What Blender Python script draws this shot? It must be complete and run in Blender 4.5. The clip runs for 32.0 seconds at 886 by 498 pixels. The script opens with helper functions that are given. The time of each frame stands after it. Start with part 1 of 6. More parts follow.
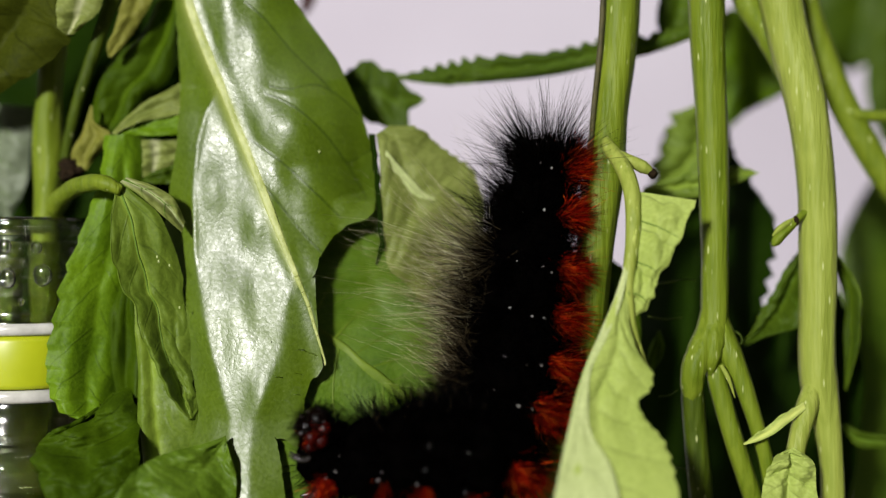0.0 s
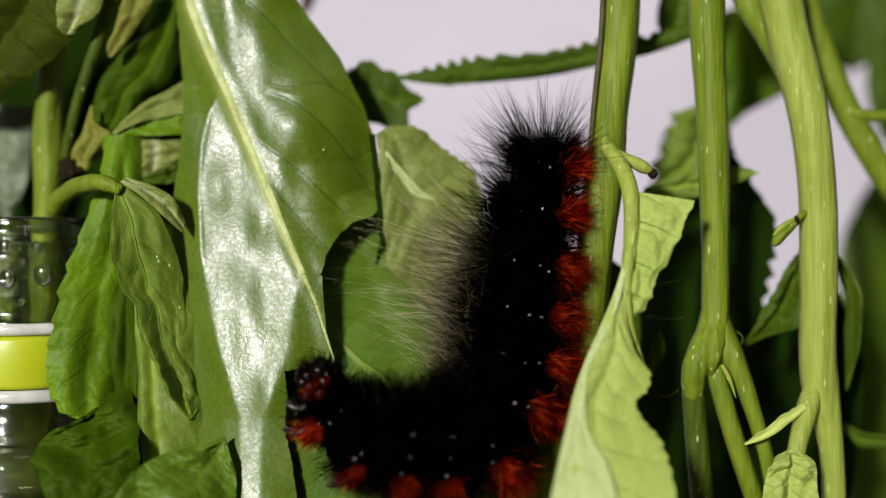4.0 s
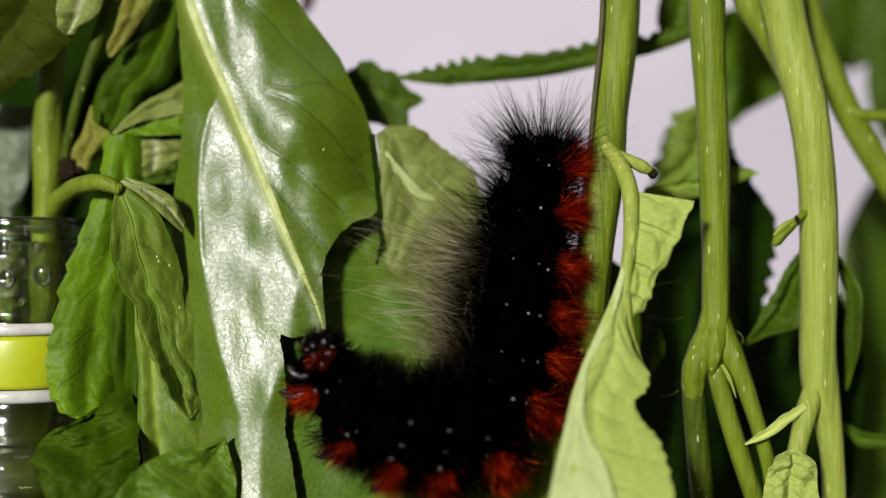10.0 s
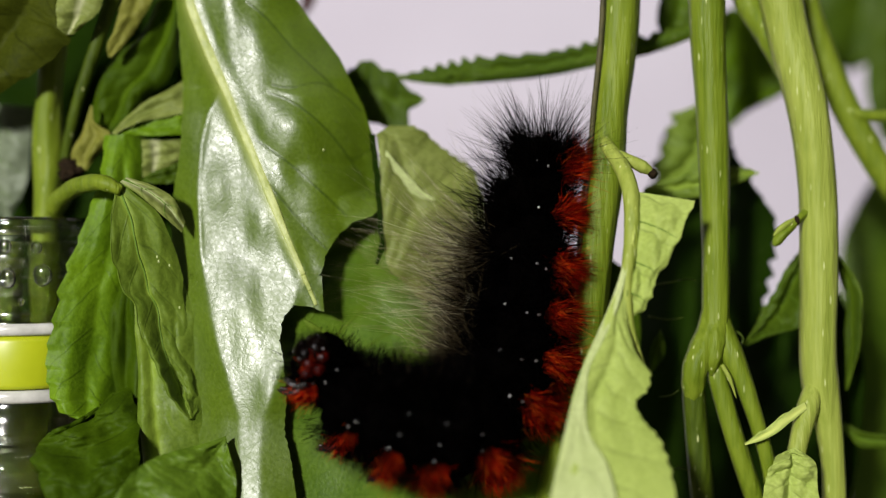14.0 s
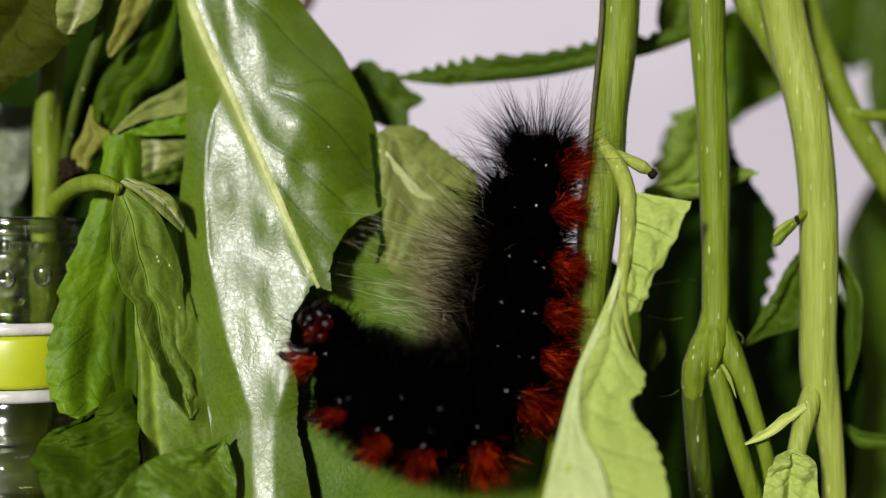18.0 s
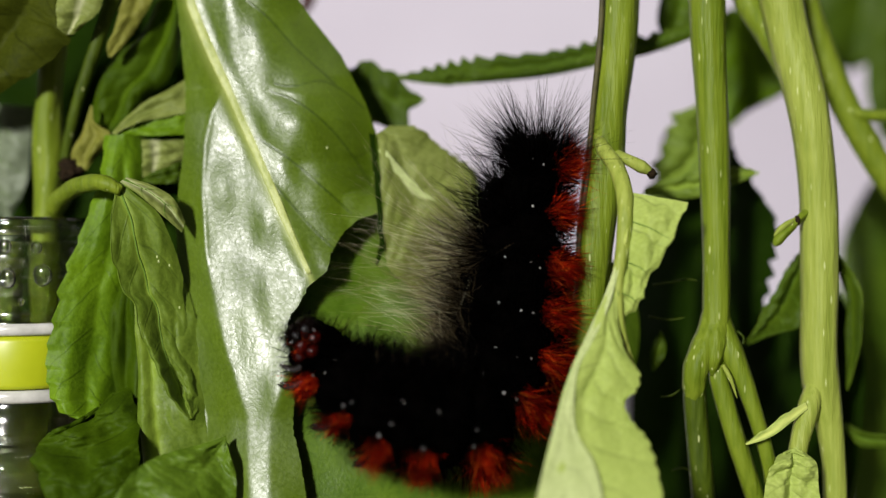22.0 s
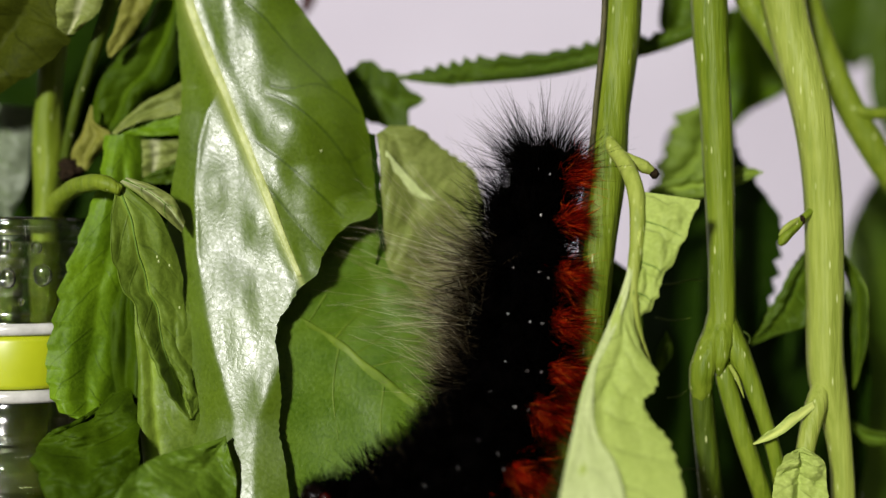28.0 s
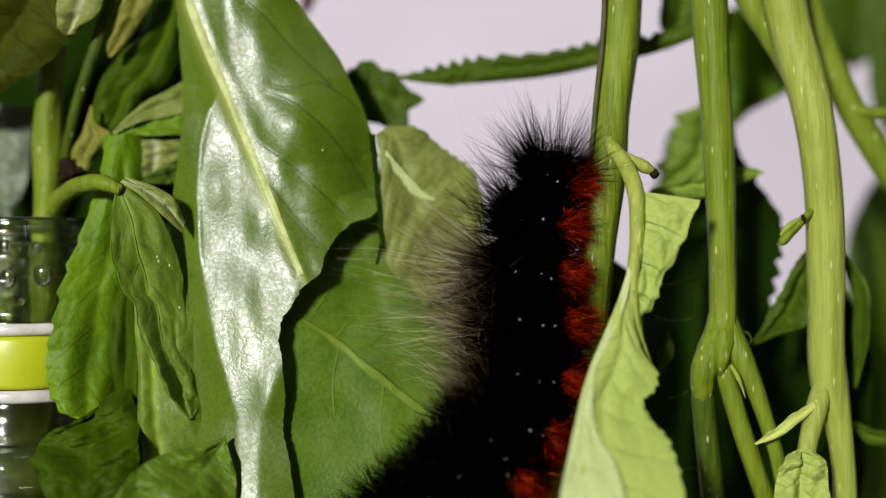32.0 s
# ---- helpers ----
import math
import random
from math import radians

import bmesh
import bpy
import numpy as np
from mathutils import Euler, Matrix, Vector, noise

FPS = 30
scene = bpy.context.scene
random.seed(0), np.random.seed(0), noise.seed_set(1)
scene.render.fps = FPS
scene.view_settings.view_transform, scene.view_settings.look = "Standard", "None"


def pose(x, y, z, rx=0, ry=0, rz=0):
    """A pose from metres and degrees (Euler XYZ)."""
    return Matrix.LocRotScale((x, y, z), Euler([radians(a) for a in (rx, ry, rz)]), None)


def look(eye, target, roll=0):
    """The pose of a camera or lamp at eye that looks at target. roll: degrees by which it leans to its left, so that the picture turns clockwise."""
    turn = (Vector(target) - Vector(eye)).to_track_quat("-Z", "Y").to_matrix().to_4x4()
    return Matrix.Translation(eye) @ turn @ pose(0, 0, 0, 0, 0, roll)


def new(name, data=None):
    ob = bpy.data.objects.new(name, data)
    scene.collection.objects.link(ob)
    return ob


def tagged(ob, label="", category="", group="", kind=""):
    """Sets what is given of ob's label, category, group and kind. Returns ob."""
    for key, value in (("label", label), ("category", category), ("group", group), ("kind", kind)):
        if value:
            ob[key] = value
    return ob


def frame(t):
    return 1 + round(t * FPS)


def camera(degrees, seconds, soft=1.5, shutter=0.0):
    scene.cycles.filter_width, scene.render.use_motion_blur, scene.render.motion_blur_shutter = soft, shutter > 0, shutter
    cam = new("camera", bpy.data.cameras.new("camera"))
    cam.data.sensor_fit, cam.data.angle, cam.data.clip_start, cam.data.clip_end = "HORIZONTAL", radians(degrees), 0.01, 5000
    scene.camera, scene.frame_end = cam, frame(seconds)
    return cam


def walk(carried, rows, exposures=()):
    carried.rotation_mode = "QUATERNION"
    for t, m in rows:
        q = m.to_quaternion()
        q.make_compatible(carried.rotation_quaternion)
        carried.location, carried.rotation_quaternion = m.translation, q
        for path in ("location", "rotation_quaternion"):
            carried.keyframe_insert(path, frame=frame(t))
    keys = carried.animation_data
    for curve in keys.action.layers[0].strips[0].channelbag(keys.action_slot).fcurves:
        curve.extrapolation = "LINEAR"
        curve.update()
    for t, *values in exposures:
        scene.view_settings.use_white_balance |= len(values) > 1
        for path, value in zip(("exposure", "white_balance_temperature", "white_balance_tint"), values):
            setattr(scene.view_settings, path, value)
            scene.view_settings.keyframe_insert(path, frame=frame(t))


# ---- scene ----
# A woolly caterpillar feeding on a leaf. Sizes below are in millimetres; MM turns them into metres.
MM = 0.001

# ---- camera: it stands still ----
cam = camera(40.94, 32.0, soft=1.2, shutter=0.25)
STAND = pose(0, -0.12, 0.09, 90, 0, 0)
walk(cam, [(0, STAND), (32, STAND)], exposures=[(0, 0.0), (32, 0.0)])
cam.data.dof.use_dof = True
cam.data.dof.focus_distance = 0.119
cam.data.dof.aperture_fstop = 6.8

# ---- light ----
world = bpy.data.worlds.new("room_air")
scene.world = world
world.use_nodes = True
world.node_tree.nodes["Background"].inputs["Color"].default_value = (0.75, 0.8, 0.9, 1)
world.node_tree.nodes["Background"].inputs["Strength"].default_value = 0.15


def area_lamp(name, place, target, size, watts, colour):
    data = bpy.data.lights.new(name, "AREA")
    data.shape, data.size, data.energy, data.color = "DISK", size, watts, colour
    lamp = new(name, data)
    lamp.matrix_world = look(place, target)
    return lamp


area_lamp("reading_light", (-0.42, -0.95, 0.38), (0, 0, 0.09), 0.12, 16.2, (1.0, 0.97, 0.93))


# Unseen strip lamp, added for long glints on the glass and faint fill.
strip = area_lamp("added_glint_light", (0.6, -0.9, 1.6), (0.3, 0, 0.09), 1.6, 2.2, (1.0, 0.97, 0.9))
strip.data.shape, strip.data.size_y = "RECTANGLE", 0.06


# ---- materials ----
def shader(name, rough=0.5, metal=0.0, spec=0.5):
    mat = bpy.data.materials.new(name)
    mat.use_nodes = True
    b = mat.node_tree.nodes["Principled BSDF"]
    b.inputs["Roughness"].default_value = rough
    b.inputs["Metallic"].default_value = metal
    b.inputs["Specular IOR Level"].default_value = spec
    return mat, mat.node_tree.nodes, mat.node_tree.links, b


def coords(nodes, links, scale=(1, 1, 1)):
    tc, mp = nodes.new("ShaderNodeTexCoord"), nodes.new("ShaderNodeMapping")
    mp.inputs["Scale"].default_value = scale
    links.new(tc.outputs["Object"], mp.inputs["Vector"])
    return mp.outputs["Vector"]


def noise_node(nodes, links, vec, scale, detail=4.0, rough=0.6):
    nz = nodes.new("ShaderNodeTexNoise")
    nz.inputs["Scale"].default_value, nz.inputs["Detail"].default_value = scale, detail
    nz.inputs["Roughness"].default_value = rough
    links.new(vec, nz.inputs["Vector"])
    return nz.outputs["Fac"]


def ramp(nodes, links, fac, stops):
    r = nodes.new("ShaderNodeValToRGB")
    while len(r.color_ramp.elements) < len(stops):
        r.color_ramp.elements.new(0.5)
    for e, (at, c) in zip(r.color_ramp.elements, stops):
        e.position, e.color = at, (*c, 1)
    links.new(fac, r.inputs["Fac"])
    return r.outputs["Color"]


def mix(nodes, links, fac, a, b, kind="MIX"):
    m = nodes.new("ShaderNodeMix")
    m.data_type, m.blend_type = "RGBA", kind
    for socket, value in ((m.inputs[0], fac), (m.inputs[6], a), (m.inputs[7], b)):
        if isinstance(value, (int, float)):
            socket.default_value = value
        elif isinstance(value, tuple):
            socket.default_value = (*value, 1)
        else:
            links.new(value, socket)
    return m.outputs[2]


def maths(nodes, links, operation, *values):
    m = nodes.new("ShaderNodeMath")
    m.operation = operation
    for socket, value in zip(m.inputs, values):
        if isinstance(value, (int, float)):
            socket.default_value = value
        else:
            links.new(value, socket)
    return m.outputs[0]


def bump(nodes, links, b, height, strength, distance):
    bp = nodes.new("ShaderNodeBump")
    bp.inputs["Strength"].default_value, bp.inputs["Distance"].default_value = strength, distance
    links.new(height, bp.inputs["Height"])
    links.new(bp.outputs["Normal"], b.inputs["Normal"])


def leaf_material(name, dark, light, rough=0.42, spec=0.5, glow=0.22, crinkle=0.35, spots=(0.3, 0.36, 0.1), veined=1.0, grain=1.0, crease=None, ribbed=None):
    """Leaf skin: blotches, side veins and midrib where the mesh says they run, a net of fine veins, crinkled relief, a little light let through."""
    mat, nodes, links, b = shader(name, rough, 0, spec)
    vec = coords(nodes, links)
    big = noise_node(nodes, links, vec, 110, 6, 0.65)
    col = ramp(nodes, links, big, [(0.3, dark), (0.7, light)])
    fine = noise_node(nodes, links, vec, 2600, 3)
    col = mix(nodes, links, 0.35, col, ramp(nodes, links, fine, [(0.3, tuple(c * 0.55 for c in dark)), (0.75, light)]))
    cells = nodes.new("ShaderNodeTexVoronoi")
    cells.feature = "DISTANCE_TO_EDGE"
    cells.inputs["Scale"].default_value = 700
    warp = nodes.new("ShaderNodeVectorMath")
    warp.operation = "MULTIPLY_ADD"
    nz = nodes.new("ShaderNodeTexNoise")
    nz.inputs["Scale"].default_value = 300
    links.new(vec, nz.inputs["Vector"])
    links.new(nz.outputs["Color"], warp.inputs[0])
    warp.inputs[1].default_value = (0.002, 0.002, 0.002)
    links.new(vec, warp.inputs[2])
    links.new(warp.outputs[0], cells.inputs["Vector"])
    net = ramp(nodes, links, cells.outputs["Distance"], [(0.0, (1, 1, 1)), (0.022, (0, 0, 0))])
    keep = nodes.new("ShaderNodeMath")
    keep.operation = "MULTIPLY"
    keep.inputs[1].default_value = 0.12 * veined
    links.new(net, keep.inputs[0])
    col = mix(nodes, links, keep.outputs[0], col, spots)
    # side veins and midrib, laid out by the mesh: x is the phase across the veins, y their strength, z how near the midrib is
    veins = nodes.new("ShaderNodeAttribute")
    veins.attribute_name = "venation"
    split = nodes.new("ShaderNodeSeparateXYZ")
    links.new(veins.outputs["Vector"], split.inputs[0])
    line = maths(nodes, links, "ABSOLUTE", maths(nodes, links, "SUBTRACT", maths(nodes, links, "FRACT", split.outputs[0]), 0.5))
    line = maths(nodes, links, "SUBTRACT", 1.0, maths(nodes, links, "MULTIPLY", line, 18.0))
    line = maths(nodes, links, "MULTIPLY", maths(nodes, links, "MAXIMUM", line, 0.0), split.outputs[1])
    rib = maths(nodes, links, "MINIMUM", maths(nodes, links, "MULTIPLY", split.outputs[2], maths(nodes, links, "ADD", big, 0.6)), 1.0)
    col = mix(nodes, links, maths(nodes, links, "MULTIPLY", line, 0.75), col, crease or tuple(c * 0.45 for c in dark))
    col = mix(nodes, links, rib, col, ribbed or tuple(min(0.7, c * 1.25) for c in light))
    # specks of sap and dust
    speck = noise_node(nodes, links, vec, 3800, 1)
    dots = ramp(nodes, links, speck, [(0.75, (0, 0, 0)), (0.8, (0.25, 0.25, 0.25))])
    col = mix(nodes, links, dots, col, (0.4, 0.46, 0.2))
    links.new(col, b.inputs["Base Color"])
    relief = nodes.new("ShaderNodeMath")
    relief.operation = "MULTIPLY_ADD"
    relief.inputs[1].default_value = 0.5
    links.new(fine, relief.inputs[0])
    soft = nodes.new("ShaderNodeMath")
    soft.operation = "MINIMUM"
    soft.inputs[1].default_value = 0.1
    links.new(cells.outputs["Distance"], soft.inputs[0])
    low = nodes.new("ShaderNodeMath")
    low.operation = "MULTIPLY"
    low.inputs[1].default_value = 0.5
    links.new(soft.outputs[0], low.inputs[0])
    links.new(low.outputs[0], relief.inputs[2])
    sunk = maths(nodes, links, "SUBTRACT", relief.outputs[0], maths(nodes, links, "MULTIPLY", line, 0.35))
    bump(nodes, links, b, sunk, crinkle, 0.0003)
    rr = ramp(nodes, links, fine, [(0.3, (rough * (1 - 0.1 * grain),) * 3), (0.7, (min(1, rough * (1 + 0.2 * grain)),) * 3)])
    worn = noise_node(nodes, links, vec, 170, 3)
    rr = mix(nodes, links, 0.5, rr, ramp(nodes, links, worn, [(0.35, (rough * 0.75,) * 3), (0.65, (min(1, rough * 1.5),) * 3)]))
    dull = nodes.new("ShaderNodeMath")
    dull.operation = "MULTIPLY"
    dull.inputs[1].default_value = 0.35 * veined
    links.new(net, dull.inputs[0])
    rr = mix(nodes, links, dull.outputs[0], rr, (0.7, 0.7, 0.7))
    links.new(rr, b.inputs["Roughness"])
    if glow:
        tr, add = nodes.new("ShaderNodeBsdfTranslucent"), nodes.new("ShaderNodeMixShader")
        links.new(col, tr.inputs["Color"])
        add.inputs[0].default_value = glow
        links.new(b.outputs[0], add.inputs[1])
        links.new(tr.outputs[0], add.inputs[2])
        links.new(add.outputs[0], nodes["Material Output"].inputs["Surface"])
    return mat


def stem_material(name, dark, light, rough=0.4):
    """Ribbed green stem with pale flecks drawn out along it."""
    mat, nodes, links, b = shader(name, rough + 0.1, 0, 0.18)
    col = ramp(nodes, links, noise_node(nodes, links, coords(nodes, links, (1, 1, 0.06)), 1500, 5), [(0.3, dark), (0.6, light)])
    col = mix(nodes, links, 0.45, col, ramp(nodes, links, noise_node(nodes, links, coords(nodes, links), 110, 3), [(0.3, dark), (0.7, light)]))
    dash = nodes.new("ShaderNodeTexVoronoi")
    dash.inputs["Scale"].default_value = 1500
    links.new(coords(nodes, links, (1, 1, 0.22)), dash.inputs["Vector"])
    near = ramp(nodes, links, dash.outputs["Distance"], [(0.08, (1, 1, 1)), (0.18, (0, 0, 0))])
    some = ramp(nodes, links, dash.outputs["Color"], [(0.2, (0, 0, 0)), (0.55, (0.7, 0.7, 0.7))])
    col = mix(nodes, links, mix(nodes, links, 1.0, near, some, "MULTIPLY"), col, (0.62, 0.68, 0.3))
    links.new(col, b.inputs["Base Color"])
    bump(nodes, links, b, noise_node(nodes, links, coords(nodes, links, (1, 1, 0.1)), 1400, 3), 0.5, 0.0005)
    return mat


def plain_material(name, dark, light, scale, rough, metal=0.0, relief=0.0, distance=0.0003, spec=0.5):
    mat, nodes, links, b = shader(name, rough, metal, spec)
    fac = noise_node(nodes, links, coords(nodes, links), scale, 4)
    links.new(ramp(nodes, links, fac, [(0.3, dark), (0.7, light)]), b.inputs["Base Color"])
    if relief:
        bump(nodes, links, b, fac, relief, distance)
    return mat


LEAF_TOP = leaf_material("glossy_leaf", (0.062, 0.112, 0.002), (0.118, 0.19, 0.005), 0.33, 0.6, 0.1, 0.2, (0.045, 0.08, 0.008), 1.3, 3.0, (0.02, 0.045, 0.002), (0.32, 0.38, 0.09))
wax = LEAF_TOP.node_tree.nodes["Principled BSDF"]
wax.inputs["Coat Weight"].default_value, wax.inputs["Coat Roughness"].default_value, wax.inputs["Coat IOR"].default_value = 0.27, 0.46, 1.45
LEAF_DEEP = leaf_material("deep_green_leaf", (0.032, 0.066, 0.003), (0.075, 0.125, 0.006), 0.5, 0.12, 0.15, 0.16, (0.09, 0.14, 0.02))
LEAF_MID = leaf_material("matt_leaf", (0.07, 0.155, 0.0012), (0.19, 0.335, 0.008), 0.5, 0.22, 0.18, 0.34, (0.16, 0.26, 0.03))
# Shade painted in as near-black green; also colours the withered leaf edge.
LEAF_SHADE_DARK = leaf_material("dark_shade_leaf", (0.006, 0.018, 0.001), (0.014, 0.034, 0.0015), 0.7, 0.02, 0.1, 0.16, (0.05, 0.09, 0.01))
LEAF_PALE = leaf_material("pale_leaf_underside", (0.34, 0.45, 0.08), (0.5, 0.61, 0.15), 0.55, 0.18, 0.2, 0.3, (0.6, 0.66, 0.3))
LEAF_FLAP = leaf_material("whitish_leaf_margin", (0.46, 0.565, 0.19), (0.62, 0.7, 0.32), 0.5, 0.22, 0.2, 0.25, (0.62, 0.68, 0.4))
LEAF_OLIVE = leaf_material("olive_leaf", (0.024, 0.034, 0.002), (0.065, 0.08, 0.005), 0.6, 0.06, 0.15, 0.2, (0.05, 0.06, 0.01), 0.1)
LEAF_BLUE = leaf_material("bluish_leaf", (0.13, 0.165, 0.1), (0.22, 0.26, 0.17), 0.4, 0.3, 0.1, 0.3, (0.12, 0.16, 0.1))
LEAF_EMERALD = leaf_material("emerald_leaf", (0.028, 0.06, 0.001), (0.06, 0.11, 0.002), 0.55, 0.08, 0.12, 0.2, (0.03, 0.08, 0.01))
LEAF_OCHRE = leaf_material("yellowish_olive_leaf", (0.13, 0.15, 0.012), (0.27, 0.27, 0.05), 0.5, 0.15, 0.15, 0.25, (0.32, 0.24, 0.13), 1.0, 1.0, (0.1, 0.1, 0.01), (0.36, 0.3, 0.16))
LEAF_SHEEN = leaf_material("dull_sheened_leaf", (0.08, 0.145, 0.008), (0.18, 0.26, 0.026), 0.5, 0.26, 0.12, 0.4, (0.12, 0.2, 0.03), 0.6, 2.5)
LEAF_BACK = leaf_material("shaded_leaf", (0.05, 0.115, 0.003), (0.14, 0.235, 0.014), 0.42, 0.3, 0.12, 0.4, (0.1, 0.17, 0.03), 0.8, 2.5)
LEAF_GREY = leaf_material("greyish_leaf", (0.15, 0.195, 0.03), (0.3, 0.35, 0.09), 0.5, 0.2, 0.2, 0.25, (0.3, 0.34, 0.14), 1.0, 1.0, (0.1, 0.14, 0.02), (0.5, 0.53, 0.28))
RIB = plain_material("leaf_rib", (0.27, 0.33, 0.07), (0.46, 0.51, 0.18), 700, 0.45, 0, 0.4, 0.0004, 0.35)
RIB_SOFT = plain_material("soft_leaf_rib", (0.07, 0.125, 0.005), (0.14, 0.21, 0.014), 400, 0.5, 0, 0.3, 0.0004, 0.2)
RIB_DARK = stem_material("sunken_vein", (0.025, 0.06, 0.006), (0.05, 0.1, 0.012), 0.55)
VEIN = stem_material("leaf_vein", (0.07, 0.14, 0.01), (0.12, 0.21, 0.025), 0.5)
STEM = stem_material("green_stem", (0.08, 0.13, 0.004), (0.19, 0.25, 0.019))
STEM_DARK = stem_material("dark_green_stem", (0.022, 0.042, 0.0015), (0.07, 0.105, 0.006))
STEM_PALE = stem_material("pale_stem", (0.18, 0.24, 0.025), (0.34, 0.395, 0.075))
SKIN = plain_material("black_skin", (0.0003, 0.0003, 0.0003), (0.001, 0.0008, 0.0007), 900, 0.9, 0, 0.6, 0.0003, 0.0)
# White stands for the glints on the warts and the head.
WHITE_GLINT = plain_material("white_glint", (0.6, 0.58, 0.54), (0.85, 0.83, 0.8), 2000, 0.25)
HEAD = plain_material("shiny_black_head", (0.001, 0.0006, 0.0005), (0.004, 0.0015, 0.001), 700, 0.16, 0, 0.6, 0.0004, 0.1)
HEAD_RED = plain_material("red_brown_skin", (0.005, 0.0004, 0.0003), (0.05, 0.002, 0.0008), 700, 0.22, 0, 0.4, 0.0003, 0.2)
LEG = plain_material("shiny_black_leg", (0.006, 0.005, 0.005), (0.02, 0.015, 0.012), 900, 0.22)
PROLEG = plain_material("dark_red_proleg", (0.06, 0.012, 0.008), (0.14, 0.03, 0.015), 700, 0.5)
LIME = plain_material("lime_plastic", (0.36, 0.42, 0.008), (0.46, 0.52, 0.012), 120, 0.35)
WHITE_PLASTIC = plain_material("whitish_plastic", (0.4, 0.4, 0.36), (0.72, 0.71, 0.66), 260, 0.2)
WALL = plain_material("lilac_white_wall", (0.69, 0.635, 0.735), (0.78, 0.73, 0.835), 14, 0.85, 0, 0.2, 0.004)
PLASTER = plain_material("brown_plaster", (0.06, 0.06, 0.05), (0.1, 0.1, 0.085), 14, 0.85, 0, 0.2, 0.003)
WOOD = plain_material("brown_table_wood", (0.05, 0.036, 0.024), (0.1, 0.07, 0.045), 30, 0.5, 0, 0.2, 0.001)
SOIL = plain_material("dark_debris", (0.006, 0.004, 0.002), (0.035, 0.022, 0.01), 1800, 0.9, 0, 0.8, 0.0006, 0.1)
STRIP = plain_material("dark_brown_strip", (0.03, 0.028, 0.008), (0.09, 0.08, 0.02), 900, 0.7, 0, 0.4)


def hair_material(name, stops, rough=0.5, spec=0.2):
    """Hair whose tint differs from strand to strand."""
    mat, nodes, links, b = shader(name, rough, 0, spec)
    geo = nodes.new("ShaderNodeNewGeometry")
    links.new(ramp(nodes, links, geo.outputs["Random Per Island"], stops), b.inputs["Base Color"])
    return mat


BLACK_HAIR = hair_material("black_hair", [(0.0, (0.0002, 0.0002, 0.0002)), (1.0, (0.0012, 0.0009, 0.0007))], 0.6, 0.008)
BROWN_HAIR = hair_material("brown_grey_hair", [(0.0, (0.015, 0.01, 0.005)), (0.7, (0.08, 0.058, 0.025)), (1.0, (0.2, 0.15, 0.07))], 0.5, 0.25)
PALE_HAIR = hair_material("pale_hair", [(0.0, (0.05, 0.035, 0.012)), (0.45, (0.3, 0.26, 0.11)), (1.0, (0.9, 0.88, 0.62))], 0.45, 0.3)
RED_HAIR = hair_material("rust_red_hair", [(0.0, (0.02, 0.001, 0.0006)), (0.4, (0.22, 0.004, 0.0006)), (0.8, (0.62, 0.02, 0.002)), (1.0, (0.97, 0.19, 0.02))], 0.55, 0.03)


def glass_material():
    mat, nodes, links, b = shader("clear_glass", 0.02)
    b.inputs["Coat Weight"].default_value = 1.0
    b.inputs["Coat IOR"].default_value = 1.65
    b.inputs["Coat Roughness"].default_value = 0.1
    b.inputs["Base Color"].default_value = (0.9, 0.95, 0.78, 1)
    b.inputs["Transmission Weight"].default_value = 1.0
    b.inputs["IOR"].default_value = 1.45
    return mat


GLASS = glass_material()

# ---- mesh helpers: a geo is (points in mm, faces) ----
ORIGIN = {}


def thing(name, base, label, category, group=""):
    ob = new(name)
    ob.empty_display_size = 0.004
    ob.location = Vector(base) * MM
    ORIGIN[ob.name] = Vector(base)
    return tagged(ob, label, category, group)


def part(name, geo, material, parent, label="", origin=None, kind="", smooth=True, venation=None):
    """One mesh object under a thing or part. Points are in world millimetres unless the parent moves in its own space."""
    at = ORIGIN[parent.name] if parent else Vector((0, 0, 0))
    home = Vector(origin) if origin is not None else at
    pts = np.asarray(geo[0], float) - np.array(home)
    mesh = bpy.data.meshes.new(name)
    mesh.from_pydata((pts * MM).tolist(), [], geo[1])
    if smooth:
        mesh.polygons.foreach_set("use_smooth", [True] * len(mesh.polygons))
    mesh.materials.append(material)
    if venation is not None:
        mesh.attributes.new("venation", "FLOAT_VECTOR", "POINT").data.foreach_set("vector", np.asarray(venation, np.float32).ravel())
    mesh.update()
    ob = new(name, mesh)
    ob.parent = parent
    ob.location = (home - at) * MM
    ORIGIN[ob.name] = home
    return tagged(ob, label, "", "", kind)


def cat(*geos):
    pts, faces = [], []
    for p, f in geos:
        n = len(pts)
        pts.extend([tuple(q) for q in p])
        faces.extend([tuple(i + n for i in face) for face in f])
    return pts, faces


def curve(points, n):
    """n + 1 points of a smooth line through the points given."""
    p = np.array(points, float)
    d = np.maximum(np.linalg.norm(np.diff(p, axis=0), axis=1), 1e-6)
    step = np.diff(p, axis=0) / d[:, None]
    slope = np.concatenate([step[:1], (step[:-1] * d[1:, None] + step[1:] * d[:-1, None]) / (d[1:] + d[:-1])[:, None], step[-1:]])
    out = []
    for i in range(n + 1):
        u = i / n * (len(p) - 1)
        k = min(int(u), len(p) - 2)
        t = u - k
        h = (2 * t ** 3 - 3 * t * t + 1, (t ** 3 - 2 * t * t + t) * d[k], 3 * t * t - 2 * t ** 3, (t ** 3 - t * t) * d[k])
        out.append(h[0] * p[k] + h[1] * slope[k] + h[2] * p[k + 1] + h[3] * slope[k + 1])
    return np.array(out)


